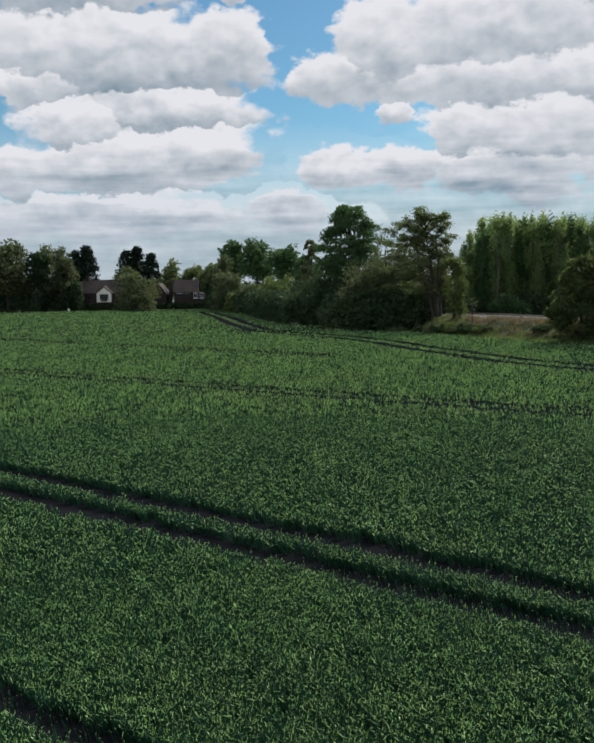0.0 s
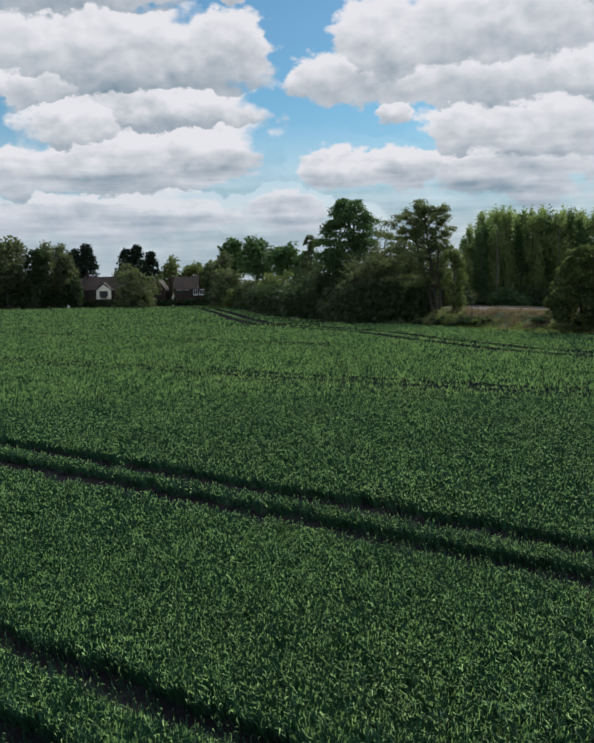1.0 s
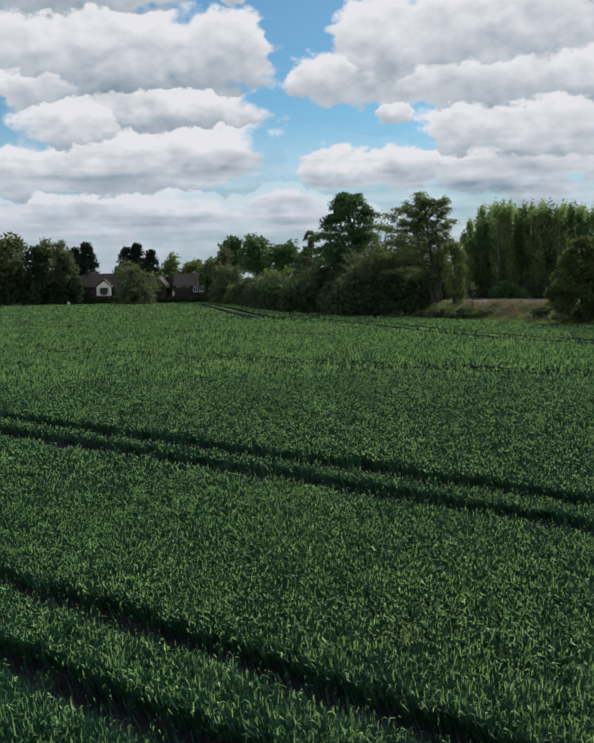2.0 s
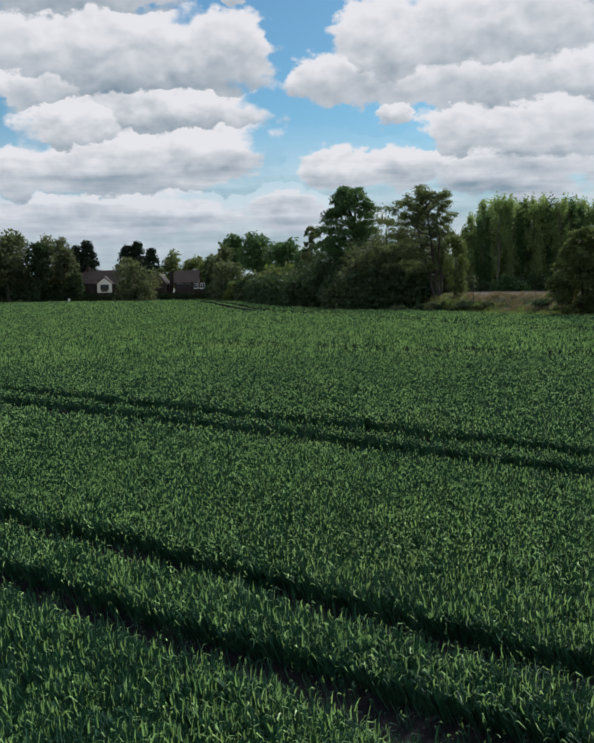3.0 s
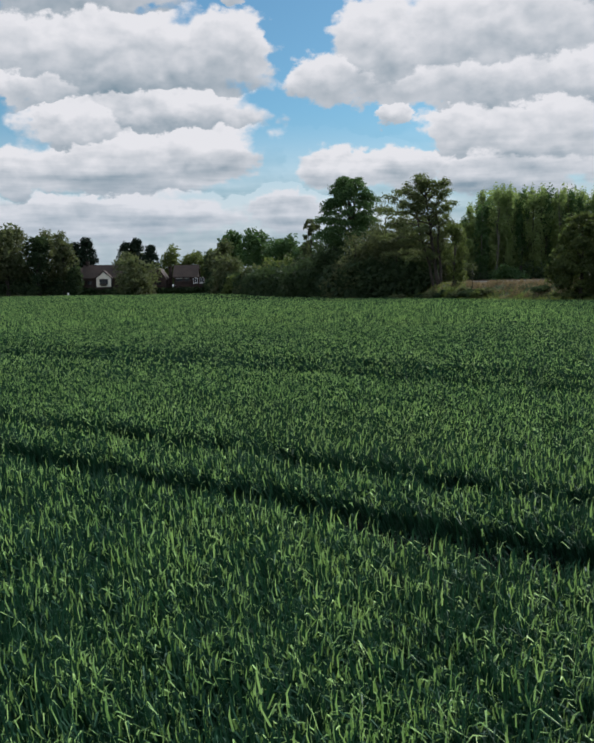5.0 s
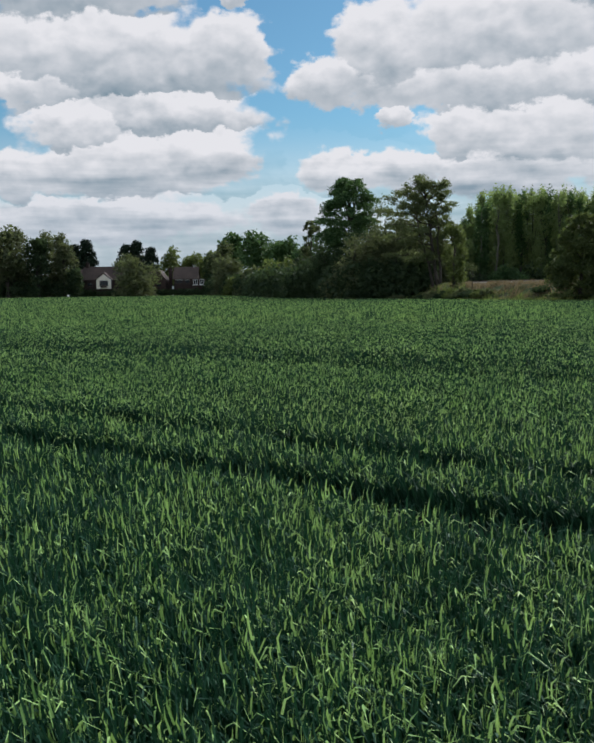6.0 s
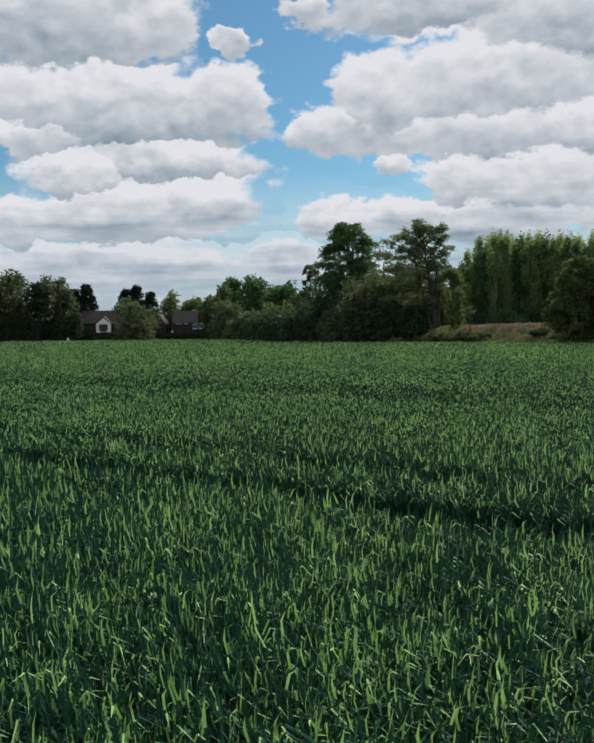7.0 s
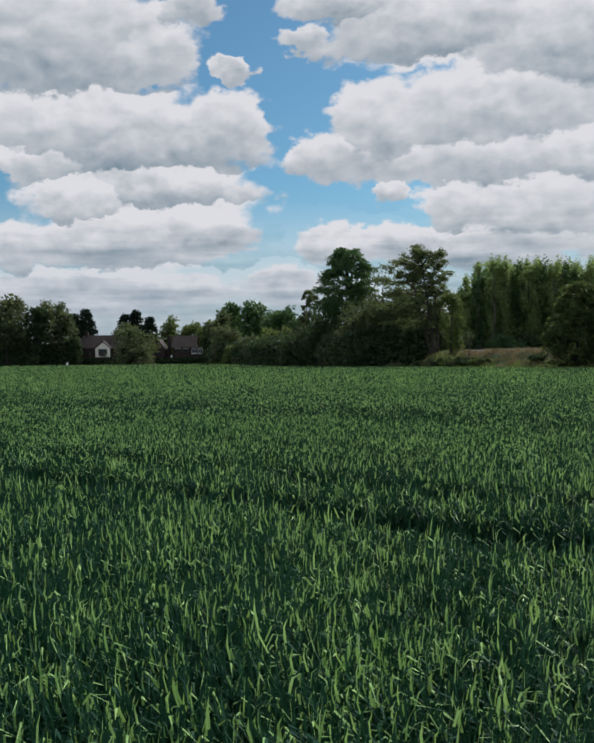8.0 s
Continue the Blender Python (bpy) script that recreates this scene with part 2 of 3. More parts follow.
def part(name, bm, mat, parent, label=""):
    """One mesh object under a thing or a part, from a bmesh or a ready mesh."""
    if isinstance(bm, bpy.types.Mesh):
        me = bm
    else:
        me = bpy.data.meshes.new(name)
        bm.to_mesh(me)
        bm.free()
        me.materials.append(mat)
    ob = new(name, me)
    ob.parent = parent
    return tagged(ob, label)


def thing(name, x, y, z, label, category, group="", turn=0):
    ob = new(name)
    ob.empty_display_size = 0.3
    ob.matrix_world = pose(x, y, z, 0, 0, turn)
    return tagged(ob, label, category, group)


def box(bm, x0, x1, y0, y1, z0, z1, bevel=0.0):
    made = bmesh.ops.create_cube(bm, size=1, matrix=Matrix.Translation(((x0 + x1) / 2, (y0 + y1) / 2, (z0 + z1) / 2))
                                 @ Matrix.Diagonal((x1 - x0, y1 - y0, z1 - z0, 1)))
    if bevel:
        edges = list({e for v in made["verts"] for e in v.link_edges})
        bmesh.ops.bevel(bm, geom=edges, offset=bevel, segments=1, affect="EDGES")
    return bm


def boxed(*size, bevel=0.0):
    return box(bmesh.new(), *size, bevel=bevel)


def tube(points, radii, sides=6):
    """Vertices and quads of a tapered tube along points."""
    points, verts, quads = np.asarray(points, float), [], []
    for i, p in enumerate(points):
        d = points[min(i + 1, len(points) - 1)] - points[max(i - 1, 0)]
        d = d / (np.linalg.norm(d) + 1e-9)
        a = np.cross(d, (0.31, 0.95, 0.05) if abs(d[2]) > 0.5 else (0, 0, 1.0))
        a /= np.linalg.norm(a) + 1e-9
        b = np.cross(d, a)
        for j in range(sides):
            w = 2 * math.pi * j / sides
            verts.append(p + radii[i] * (math.cos(w) * a + math.sin(w) * b))
    for i in range(len(points) - 1):
        for j in range(sides):
            k = (j + 1) % sides
            quads.append((i * sides + j, i * sides + k, (i + 1) * sides + k, (i + 1) * sides + j))
    return np.array(verts), np.array(quads)


def joined(pieces):
    verts, quads, n = [], [], 0
    for v, q in pieces:
        verts.append(v), quads.append(q + n)
        n += len(v)
    return np.concatenate(verts), np.concatenate(quads)


def leaf_cards(rng, centres, size, up=0.35):
    """A small pointed leaf spray at each centre, turned at random."""
    n = len(centres)
    normal = rng.normal(size=(n, 3))
    normal[:, 2] = np.abs(normal[:, 2]) + up
    normal /= np.linalg.norm(normal, axis=1, keepdims=True)
    a = np.cross(normal, rng.normal(size=(n, 3)))
    a /= np.linalg.norm(a, axis=1, keepdims=True) + 1e-9
    b = np.cross(normal, a)
    s = size * rng.uniform(0.55, 1.35, (n, 1))
    w = rng.uniform(0.4, 0.75, (n, 1))
    bend = normal * s * 0.18
    verts = np.stack([centres + a * s - bend, centres + b * s * w, centres - a * s - bend, centres - b * s * w], 1)
    return verts.reshape(-1, 3), np.arange(4 * n).reshape(-1, 4)


def puff_points(rng, puffs, count, inner=0.45):
    """Points spread through clumps, denser towards their shells. A puff: centre and three half sizes."""
    puffs = np.asarray(puffs, float)
    weight = (puffs[:, 3] * puffs[:, 4] + puffs[:, 5] * puffs[:, 3]) ** 0.9
    pick = rng.choice(len(puffs), count, p=weight / weight.sum())
    d = rng.normal(size=(count, 3))
    d /= np.linalg.norm(d, axis=1, keepdims=True)
    d[:, 2] = np.where(d[:, 2] < -0.45, -d[:, 2], d[:, 2])
    r = rng.uniform(inner, 1.08, (count, 1)) ** 0.8
    r *= 1 + 0.14 * rng.normal(size=(count, 1)).clip(-2, 1.2)
    return puffs[pick, :3] + d * r * puffs[pick, 3:]


def smooth(a, b, v):
    t = np.clip((v - a) / (b - a), 0, 1)
    return t * t * (3 - 2 * t)


def ripple(x, y, size, seed):
    """Smooth uneven variation between about -1 and 1."""
    rng = np.random.default_rng(seed)
    total = 0
    for _ in range(7):
        w, ph, f = rng.uniform(0, 6.28), rng.uniform(0, 6.28), 6.28 / size * rng.uniform(0.6, 1.7)
        total = total + np.sin(f * (x * math.cos(w) + y * math.sin(w)) + ph)
    return total / 3.2


# ---- ground, railway bank, field ----
RAIL_AT, RAIL_WAY = np.array((28.0, 120.0)), np.array((0.4200, -0.9075))
EDGE_X = (-400, -140, -85, -26, -12, -6, 1, 5.5, 7.5, 17.7, 21.6, 26, 31, 45, 80, 200)
EDGE_Y = (255, 258, 262, 267, 214, 171, 149, 147, 131, 125, 112, 104.5, 95, 70, 15, -160)


def field_edge(x):
    return np.interp(x, EDGE_X, EDGE_Y)


def ground_height(x, y):
    across = (x - RAIL_AT[0]) * RAIL_WAY[1] - (y - RAIL_AT[1]) * RAIL_WAY[0]     # positive towards the field
    bank = (1 - smooth(3.2, 8.5, across)) * (1 - 0.55 * smooth(5, 14, -across)) * 2.25
    bank = bank * (1 - smooth(132, 146, y)) * smooth(20, 60, y)
    rough = 0.10 * ripple(x, y, 5, 3) * smooth(0, 6, y - field_edge(x))
    return bank + rough * (np.abs(across) > 3.0) - 0.03


def grid_lines(*stretches):
    return np.unique(np.round(np.concatenate([np.arange(a, b, step) for a, b, step in stretches]), 3))


def make_ground():
    xs = grid_lines((-3000, -200, 200), (-200, -20, 15), (-20, 6, 3), (6, 60, 0.75), (60, 200, 14), (200, 3001, 200))
    ys = grid_lines((-3000, -40, 185), (-40, 80, 10), (80, 145, 0.75), (145, 300, 6), (300, 3001, 150))
    gx, gy = np.meshgrid(xs, ys)
    verts = np.stack([gx, gy, ground_height(gx, gy)], -1).reshape(-1, 3)
    i = np.arange((len(ys) - 1) * len(xs)).reshape(len(ys) - 1, len(xs))[:, :-1].ravel()
    quads = np.stack([i, i + 1, i + 1 + len(xs), i + len(xs)], 1)
    tagged(new("ground", sheet_mesh("ground", verts, quads, GRASS, smooth=True)),
           "rough grassy ground rising to a railway bank", "ground", kind="structure")
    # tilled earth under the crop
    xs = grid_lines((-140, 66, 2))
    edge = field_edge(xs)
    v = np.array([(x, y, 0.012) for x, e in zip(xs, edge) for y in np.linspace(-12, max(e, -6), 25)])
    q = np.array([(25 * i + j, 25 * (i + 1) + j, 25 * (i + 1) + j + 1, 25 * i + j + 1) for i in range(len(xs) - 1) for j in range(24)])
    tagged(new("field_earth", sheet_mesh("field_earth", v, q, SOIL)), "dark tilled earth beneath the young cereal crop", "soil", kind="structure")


make_ground()

# wheel tracks: straight pairs across the field, and one that follows the headland
ACROSS = np.array((0.642, 0.767))
HEADLAND = np.array([(40, 48), (23.1, 70.5), (18.9, 77), (16.2, 85), (13, 94), (10.3, 105), (5.5, 117), (-1.5, 128), (-5.5, 136),
                     (-10, 158), (-15, 189), (-24, 236), (-34, 252), (-60, 255), (-130, 250)], float)


def line_distance(x, y, line):
    """Signed distance to a bent line."""
    best = np.full(x.shape, 1e9)
    for (ax, ay), (bx, by) in zip(line[:-1], line[1:]):
        dx, dy = bx - ax, by - ay
        n = math.hypot(dx, dy)
        t = np.clip(((x - ax) * dx + (y - ay) * dy) / n ** 2, 0, 1)
        d = np.hypot(x - ax - t * dx, y - ay - t * dy) * np.sign((x - ax) * dy - (y - ay) * dx)
        best = np.where(np.abs(d) < np.abs(best), d, best)
    return best


def on_track(x, y):
    nu = ACROSS[0] * x + ACROSS[1] * y
    wobble = 0.07 * ripple(x, y, 4, 21) + 0.035 * ripple(x, y, 0.9, 22)
    bare = np.zeros(x.shape, bool)
    for c, half in ((6.47, 0.42), (8.25, 0.38), (16.98, 0.62), (18.95, 0.64)):
        bare |= np.abs(nu - c + wobble) < half + 0.04 * ripple(x, y, 2.5, 23)
    tilted = nu - 0.08 * x
    for c in (43.1, 45.0):
        bare |= np.abs(tilted - c + wobble) < 0.5
    for c in (67.6, 69.6):
        bare |= (np.abs(nu - c + wobble) < 0.7) & (x < 4)
    h = line_distance(x, y, HEADLAND)
    for c in (-1.5, 1.5):
        bare |= np.abs(h - c + wobble) < 0.95
    return bare


def make_crop():
    """Young cereal: single arching leaves close by, broader and fewer with distance."""
    rng = np.random.default_rng(11)
    spread, wide = radians(21), math.pi
    all_v, all_f, all_m, n = [], [], [], 0
    # nearest and farthest reach, tufts to the square metre, leaves to a tuft, joints of a leaf, leaf width, from and to which side
    for r0, r1, dense, leaves, joints, width, a0, a1 in (
            (0, 2.6, 70, 5, 2, 0.016, -spread, spread), (2.6, 6.5, 280, 6, 3, 0.0102, -spread, spread),
            (6.5, 12, 220, 6, 3, 0.0125, -spread, spread), (12, 22, 140, 6, 2, 0.0165, -spread, spread),
            (22, 46, 50, 6, 2, 0.0285, -spread, spread), (46, 75, 27, 5, 1, 0.042, -spread, spread),
            (75, 125, 21, 5, 1, 0.052, -spread, spread), (125, 300, 3.2, 6, 1, 0.12, -spread, spread),
            (0, 14, 34, 4, 1, 0.04, spread, 2 * wide - spread), (14, 60, 3, 4, 1, 0.14, spread, 2 * wide - spread)):
        count = int(dense * (a1 - a0) / 2 * (r1 * r1 - r0 * r0))
        r = np.sqrt(rng.uniform(r0 * r0, r1 * r1, count))
        r = r * (1 + rng.uniform(-0.09, 0.09, count))
        a = rng.uniform(a0, a1, count)
        x, y = r * np.sin(a), r * np.cos(a) - 0.3
        tuft = np.repeat(rng.normal(1, 0.13, count), leaves)
        off = 0.022 + width * 0.7
        x, y = np.repeat(x, leaves) + rng.normal(0, off, count * leaves), np.repeat(y, leaves) + rng.normal(0, off, count * leaves)
        # a few trodden leaves stay in the wheel tracks
        stray = on_track(x, y)
        keep = (y < field_edge(x) - 0.4) & (~stray | ((rng.random(len(x)) < 0.06) & (r1 < 23))) & (y > -11)
        x, y, tuft, stray = x[keep], y[keep], tuft[keep], stray[keep]
        count = len(x)
        patch = ripple(x, y, 2.2, 31) * 0.07 + ripple(x, y, 0.7, 32) * 0.07 + ripple(x, y, 14, 33) * 0.05
        h = CROP_HEIGHT * (1 + patch) * (tuft * rng.normal(1, 0.10, count)).clip(0.5, 1.45) * np.where(stray, 0.6, 1.0)
        turn = rng.normal(-0.55, 0.6, count)
        lean = np.stack([np.cos(turn), np.sin(turn), np.zeros(count)], 1)
        side_turn = turn + math.pi / 2 + rng.normal(0, 0.55, count)
        side = np.stack([np.cos(side_turn), np.sin(side_turn), rng.normal(0, 0.2, count)], 1)
        up = np.array((0, 0, 1.0))
        base = np.stack([x, y, np.zeros(count)], 1)
        arch = rng.random((count, 1)) ** 1.7
        tilt = np.stack([rng.normal(-0.30, 0.13, count), rng.normal(0.0, 0.12, count), np.zeros(count)], 1)
        hh, w = h[:, None], (width * rng.uniform(0.7, 1.35, count))[:, None]
        foot = base + up * hh * 0.02
        bow = base + up * hh * (0.84 - 0.10 * arch) + tilt * hh * 0.9
        crest = bow + up * hh * (0.17 - 0.09 * arch) + tilt * hh * 0.15 + lean * hh * (0.03 + 0.13 * arch)
        tip = crest + up * hh * (0.15 - 0.33 * arch) + lean * hh * (0.02 + 0.27 * arch)
        rows = {3: ((foot, 0.28), (bow, 0.50), (crest, 0.46), (tip, 0)),
                2: ((foot, 0.30), (bow * 0.25 + crest * 0.75, 0.50), (tip, 0)),
                1: ((bow - up * hh * 0.24, 0.66), (crest * 0.4 + tip * 0.6, 0))}[joints]
        m = 2 * len(rows) - 1
        v = np.stack([p + k * side * w * e for p, e in rows[:-1] for k in (-1, 1)] + [tip if joints > 1 else rows[-1][0]], 1)
        start = (np.arange(count) * m)[:, None]
        faces, bright = [], []
        # pale: share of leaves whose ends are painted as sunlit; all else as shaded
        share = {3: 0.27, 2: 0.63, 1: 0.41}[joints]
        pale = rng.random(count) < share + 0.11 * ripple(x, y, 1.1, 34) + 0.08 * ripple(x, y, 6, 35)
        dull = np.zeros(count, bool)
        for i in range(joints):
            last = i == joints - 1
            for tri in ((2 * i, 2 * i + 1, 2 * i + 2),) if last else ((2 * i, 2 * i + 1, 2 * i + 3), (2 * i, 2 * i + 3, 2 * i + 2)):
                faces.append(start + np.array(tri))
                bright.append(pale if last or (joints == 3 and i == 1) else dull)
        all_v.append(v.reshape(-1, 3)), all_f.append(np.concatenate(faces) + n), all_m.append(np.concatenate(bright))
        n += count * m
    ob = new("cereal_crop", sheet_mesh("cereal_crop", np.concatenate(all_v), np.concatenate(all_f), [CROP_SHADED, CROP_SUNLIT], np.concatenate(all_m), smooth=True))
    tagged(ob, "dense young green cereal crop with dark wheel tracks", "crop", kind="stuff")


CROP_HEIGHT = 0.35
make_crop()


# ---- trees ----
def limb_line(rng, a, b, sag=0.12, n=5):
    a, b = np.asarray(a, float), np.asarray(b, float)
    t = np.linspace(0, 1, n)[:, None]
    line = a + (b - a) * t
    line[:, 2] += np.sin(t[:, 0] * math.pi) * np.linalg.norm(b - a) * sag
    line[1:-1] += rng.normal(0, 0.03 * np.linalg.norm(b - a), (n - 2, 3))
    return line


def crown_puffs(rng, rx, ry, z0, z1, count, kind):
    """Clumps that fill a crown of that half width between two heights."""
    out, mid, rz = [], (z0 + z1) / 2, (z1 - z0) / 2
    for i in range(count):
        d = rng.normal(size=3)
        d /= np.linalg.norm(d)
        f = rng.uniform(0.35, 0.86)
        x, y, z = d * f
        s = rng.uniform(0.30, 0.50)
        if kind == "column":
            z = rng.uniform(-0.95, 0.74)
            k = 0.75 * math.sqrt(max(0.05, 1 - max(z, -0.3) ** 2 * 0.85))
            x, y = d[0] * k, d[1] * k
            out.append((x * rx * 0.8, y * ry * 0.8, mid + z * rz, rx * 0.42, ry * 0.42, rz * 0.26))
        elif kind == "cone":
            z, w = rng.uniform(-0.98, 0.86), rng.uniform(0, 2 * math.pi)
            k = 0.66 * (1 - ((z + 1) / 2) ** 2.4) + 0.02
            out.append((math.cos(w) * k * rx, math.sin(w) * k * ry, mid + z * rz, rx * (0.42 - 0.13 * z), ry * (0.42 - 0.13 * z), rz * 0.15))
        elif kind == "beehive":
            t, w = rng.uniform(0.01, 0.97) ** 0.95, rng.uniform(0, 2 * math.pi)
            k = math.sqrt(max(0.01, 1 - t ** 2.7)) * rng.uniform(0.35, 0.90) ** 0.7
            b = rng.uniform(0.22, 0.34) * (1 - 0.38 * t)
            out.append((math.cos(w) * k * rx, math.sin(w) * k * ry, z0 + t * (z1 - z0), rx * b, ry * b, rz * b * 0.55))
        elif kind == "bush":
            z = abs(z) * 1.5 - 0.75 if i % 3 else rng.uniform(-0.8, 0)
            k = 1.0 if z < 0.1 else math.sqrt(max(0.1, 1 - z * z))
            out.append((x * rx * 1.1 * k, y * ry * 1.1 * k, mid + z * rz, rx * s, ry * s, rz * s * 0.95))
        else:
            out.append((x * rx, y * ry, mid + z * rz * 0.92, rx * s, ry * s, rz * s * 0.8))
    return np.array(out)


def tree(name, label, x, y, height, half, leaf, kind="dome", start=0.25, cards=2600, size=0.30, bark=None, trunk=None,
         seed=0, group="", puffs=26, inner=0.45, stems=1, z=None):
    rng = np.random.default_rng(seed + int(abs(x) * 10) + int(y))
    base = float(ground_height(np.array(x), np.array(y))) - 0.05 if z is None else z
    root = thing(name, x, y, base, label, "bush" if "bush" in name else "tree", group)
    if kind == "bush" and start < 0.03:
        start = -0.14
    clumps = crown_puffs(rng, half, half * 0.95, height * start, height * 0.97, puffs, kind)
    thick = trunk or height * 0.016 + 0.06
    wood = []
    top = height * (0.9 if kind in ("column", "cone") else 0.72)
    for s in range(stems):
        off = rng.normal(0, 0.5, 3) * (stems > 1) * (1, 1, 0)
        line = np.array([off * (1 + 0.8 * t) + (rng.normal(0, 0.012 * height * t), rng.normal(0, 0.012 * height * t), top * t) for t in np.linspace(0, 1, 7)])
        wood.append(tube(line, [thick * (1.25 - t * 1.05) * (1.35 if t == 0 else 1) for t in np.linspace(0, 1, 7)], 7))
    for c in clumps[: min(len(clumps), 14)]:
        frac = min(0.95, max(0.12, (c[2] - height * 0.14) / top))
        i = min(5, int(frac * 6))
        wood.append(tube(limb_line(rng, line[i], c[:3]), np.linspace(thick * 0.42, thick * 0.08, 5), 5))
    part("trunk", sheet_mesh("trunk", *joined(wood), bark or BARK, smooth=True), None, root)
    pts = puff_points(rng, clumps, int(cards * (1.4 if y < 190 else 0.95)), inner)
    pts[:, 2] = np.maximum(pts[:, 2], 0.08)
    part("crown", sheet_mesh("crown", *leaf_cards(rng, pts, size * (1.1 if y < 190 else 1.35)), leaf), None, root)
    return root


def spreading_ash(x, y):
    """The tall open tree: several stems, long level boughs, thin layers of leaf."""
    rng = np.random.default_rng(77)
    base = float(ground_height(np.array(x), np.array(y))) - 0.1
    root = thing("ash_tree", x, y, base, "tall open tree with several bare stems and thin spring leaf", "tree")
    layers, low = [], 0.86
    stems = [((0.9, 0, 0), (-1.1, 0.2, 16.8), 0.30), ((0.3, 0.3, 0), (-2.4, -0.4, 12.5), 0.24), ((1.2, -0.2, 0), (0.5, 0.4, 14.0), 0.22)]
    for a, b, r in stems:
        line = (np.asarray(a) + np.outer(np.linspace(0, 1, 8), np.subtract(b, a)) + rng.normal(0, 0.07, (8, 3)) * (1, 1, 0)) * (1, 1, low)
        part("stem", sheet_mesh("stem", *tube(line, np.linspace(r, 0.07, 8), 7), BARK, smooth=True), None, root)
    # height on the stem, reach to each side, rise
    for z, reach, rise in ((5.0, -4.6, 0.8), (6.2, 2.2, 0.6), (7.3, -5.2, 1.2), (8.0, 2.6, 0.9), (9.0, -5.6, 1.6), (9.8, 2.4, 1.2),
                           (10.6, -5.8, 2.2), (11.2, 2.6, 1.5), (12.0, -6.0, 2.4), (12.8, 2.6, 1.5), (13.6, -3.6, 2.2), (14.2, 2.2, 1.6),
                           (14.9, -1.8, 1.9), (15.2, 1.7, 1.7), (15.8, -0.6, 1.6), (8.6, -2.8, 1.0), (11.6, -2.6, 1.3), (13.0, -1.0, 1.8), (6.6, -3.6, 0.9), (4.2, -3.2, 0.7), (5.6, 2.0, 0.8), (10.2, 1.6, 1.6)):
        y_end = rng.uniform(-2.6, 2.6)
        t = z / 16.6
        a = (0.9 - t * 2.0, 0.2 * t, z)
        b = (a[0] + reach * (1.05 if reach < 0 else 0.95), y_end, z + rise)
        line = limb_line(rng, a, b, 0.10, 7) * (1, 1, low)
        part("bough", sheet_mesh("bough", *tube(line, np.linspace(0.13, 0.03, 7), 5), BARK, smooth=True), None, root)
        for p in line[2:]:
            for _ in range(2):
                q = p + rng.normal(0, 1, 3) * (0.7, 0.7, 0.35)
                layers.append((*q, rng.uniform(0.6, 1.2), rng.uniform(0.6, 1.2), rng.uniform(0.4, 0.85)))
    pts = puff_points(rng, layers, 34000, 0.05)
    part("crown", sheet_mesh("crown", *leaf_cards(rng, pts, 0.13), LEAF_ASH), None, root)


# the hedge-side trees
tree("oak_tree", "large round dense dark green tree", 8.8, 149, 20.3, 5.6, LEAF_OAK, "beehive", 0.40, 19000, 0.17, puffs=150, seed=1)
spreading_ash(19.0, 127.5)
tree("willow_bush", "olive green spring bush at the field edge", 8.8, 137.5, 12.4, 4.2, LEAF_OLIVE, "bush", 0.0, 6500, 0.22, puffs=40, seed=2)
for x, y, h, r, leaf in ((4.6, 150.5, 9.2, 3.2, LEAF_DARK), (14.4, 132.5, 9.0, 3.4, LEAF_DARK), (17.0, 130.5, 6.6, 3.0, LEAF_DARK),
                         (11.5, 133.5, 7.5, 3.2, LEAF_DARK), (6.6, 146, 7.0, 2.8, LEAF_DARK)):
    tree("hedge_bush", "dense dark green bush in the hedge", x, y, h, r, leaf, "bush", 0.0, 4200, 0.22, puffs=34, seed=3, group="bushes along the hedge")
tree("young_tree", "slim yellow-green young tree on the bank", 21.6, 124.5, 8.8, 1.9, LEAF_FRESH, "column", 0.05, 2600, 0.18, seed=4)
for x, y, h, r in ((31.0, 98.6, 9.1, 3.55), (35.6, 96.5, 8.9, 3.7), (40.0, 92, 8.4, 3.9)):
    tree("thorn_bush", "large dark thorn bush with sunlit leaves on top", x, y, h, r, LEAF_THORN, "beehive", -0.12, 19000, 0.15, puffs=150, seed=5, group="thorn bushes by the bank")
tree("elder_bush", "green bush beyond the railway line", 32.5, 140, 6.4, 3.2, LEAF_OAK, "bush", 0.0, 3000, 0.2, seed=6)

for x, y, h, r in ((13.4, 136, 16.0, 3.6), (11.6, 141, 14.6, 3.2), (16.6, 134, 10.5, 3.0), (5.2, 156, 13.0, 3.2), (22.5, 144, 8.2, 3.0), (19.0, 151, 9.5, 3.0), (6.9, 153, 13.6, 3.0), (15.4, 141, 16.0, 3.6), (25.3, 147, 7.5, 2.6), (18.4, 136.5, 13.6, 3.4), (21.2, 135, 11.6, 2.8), (13.0, 146, 16.8, 3.6), (9.0, 145, 14.0, 4.2), (3.4, 160, 12.4, 3.2), (1.2, 178, 11.6, 3.2)):
    tree("hedge_tree", "dark olive tree filling the hedge", x, y, h, r, LEAF_OLIVE if y < 143 else LEAF_DARK, "bush", 0.02, 5200, 0.22, puffs=44, seed=31, group="trees in the hedge")

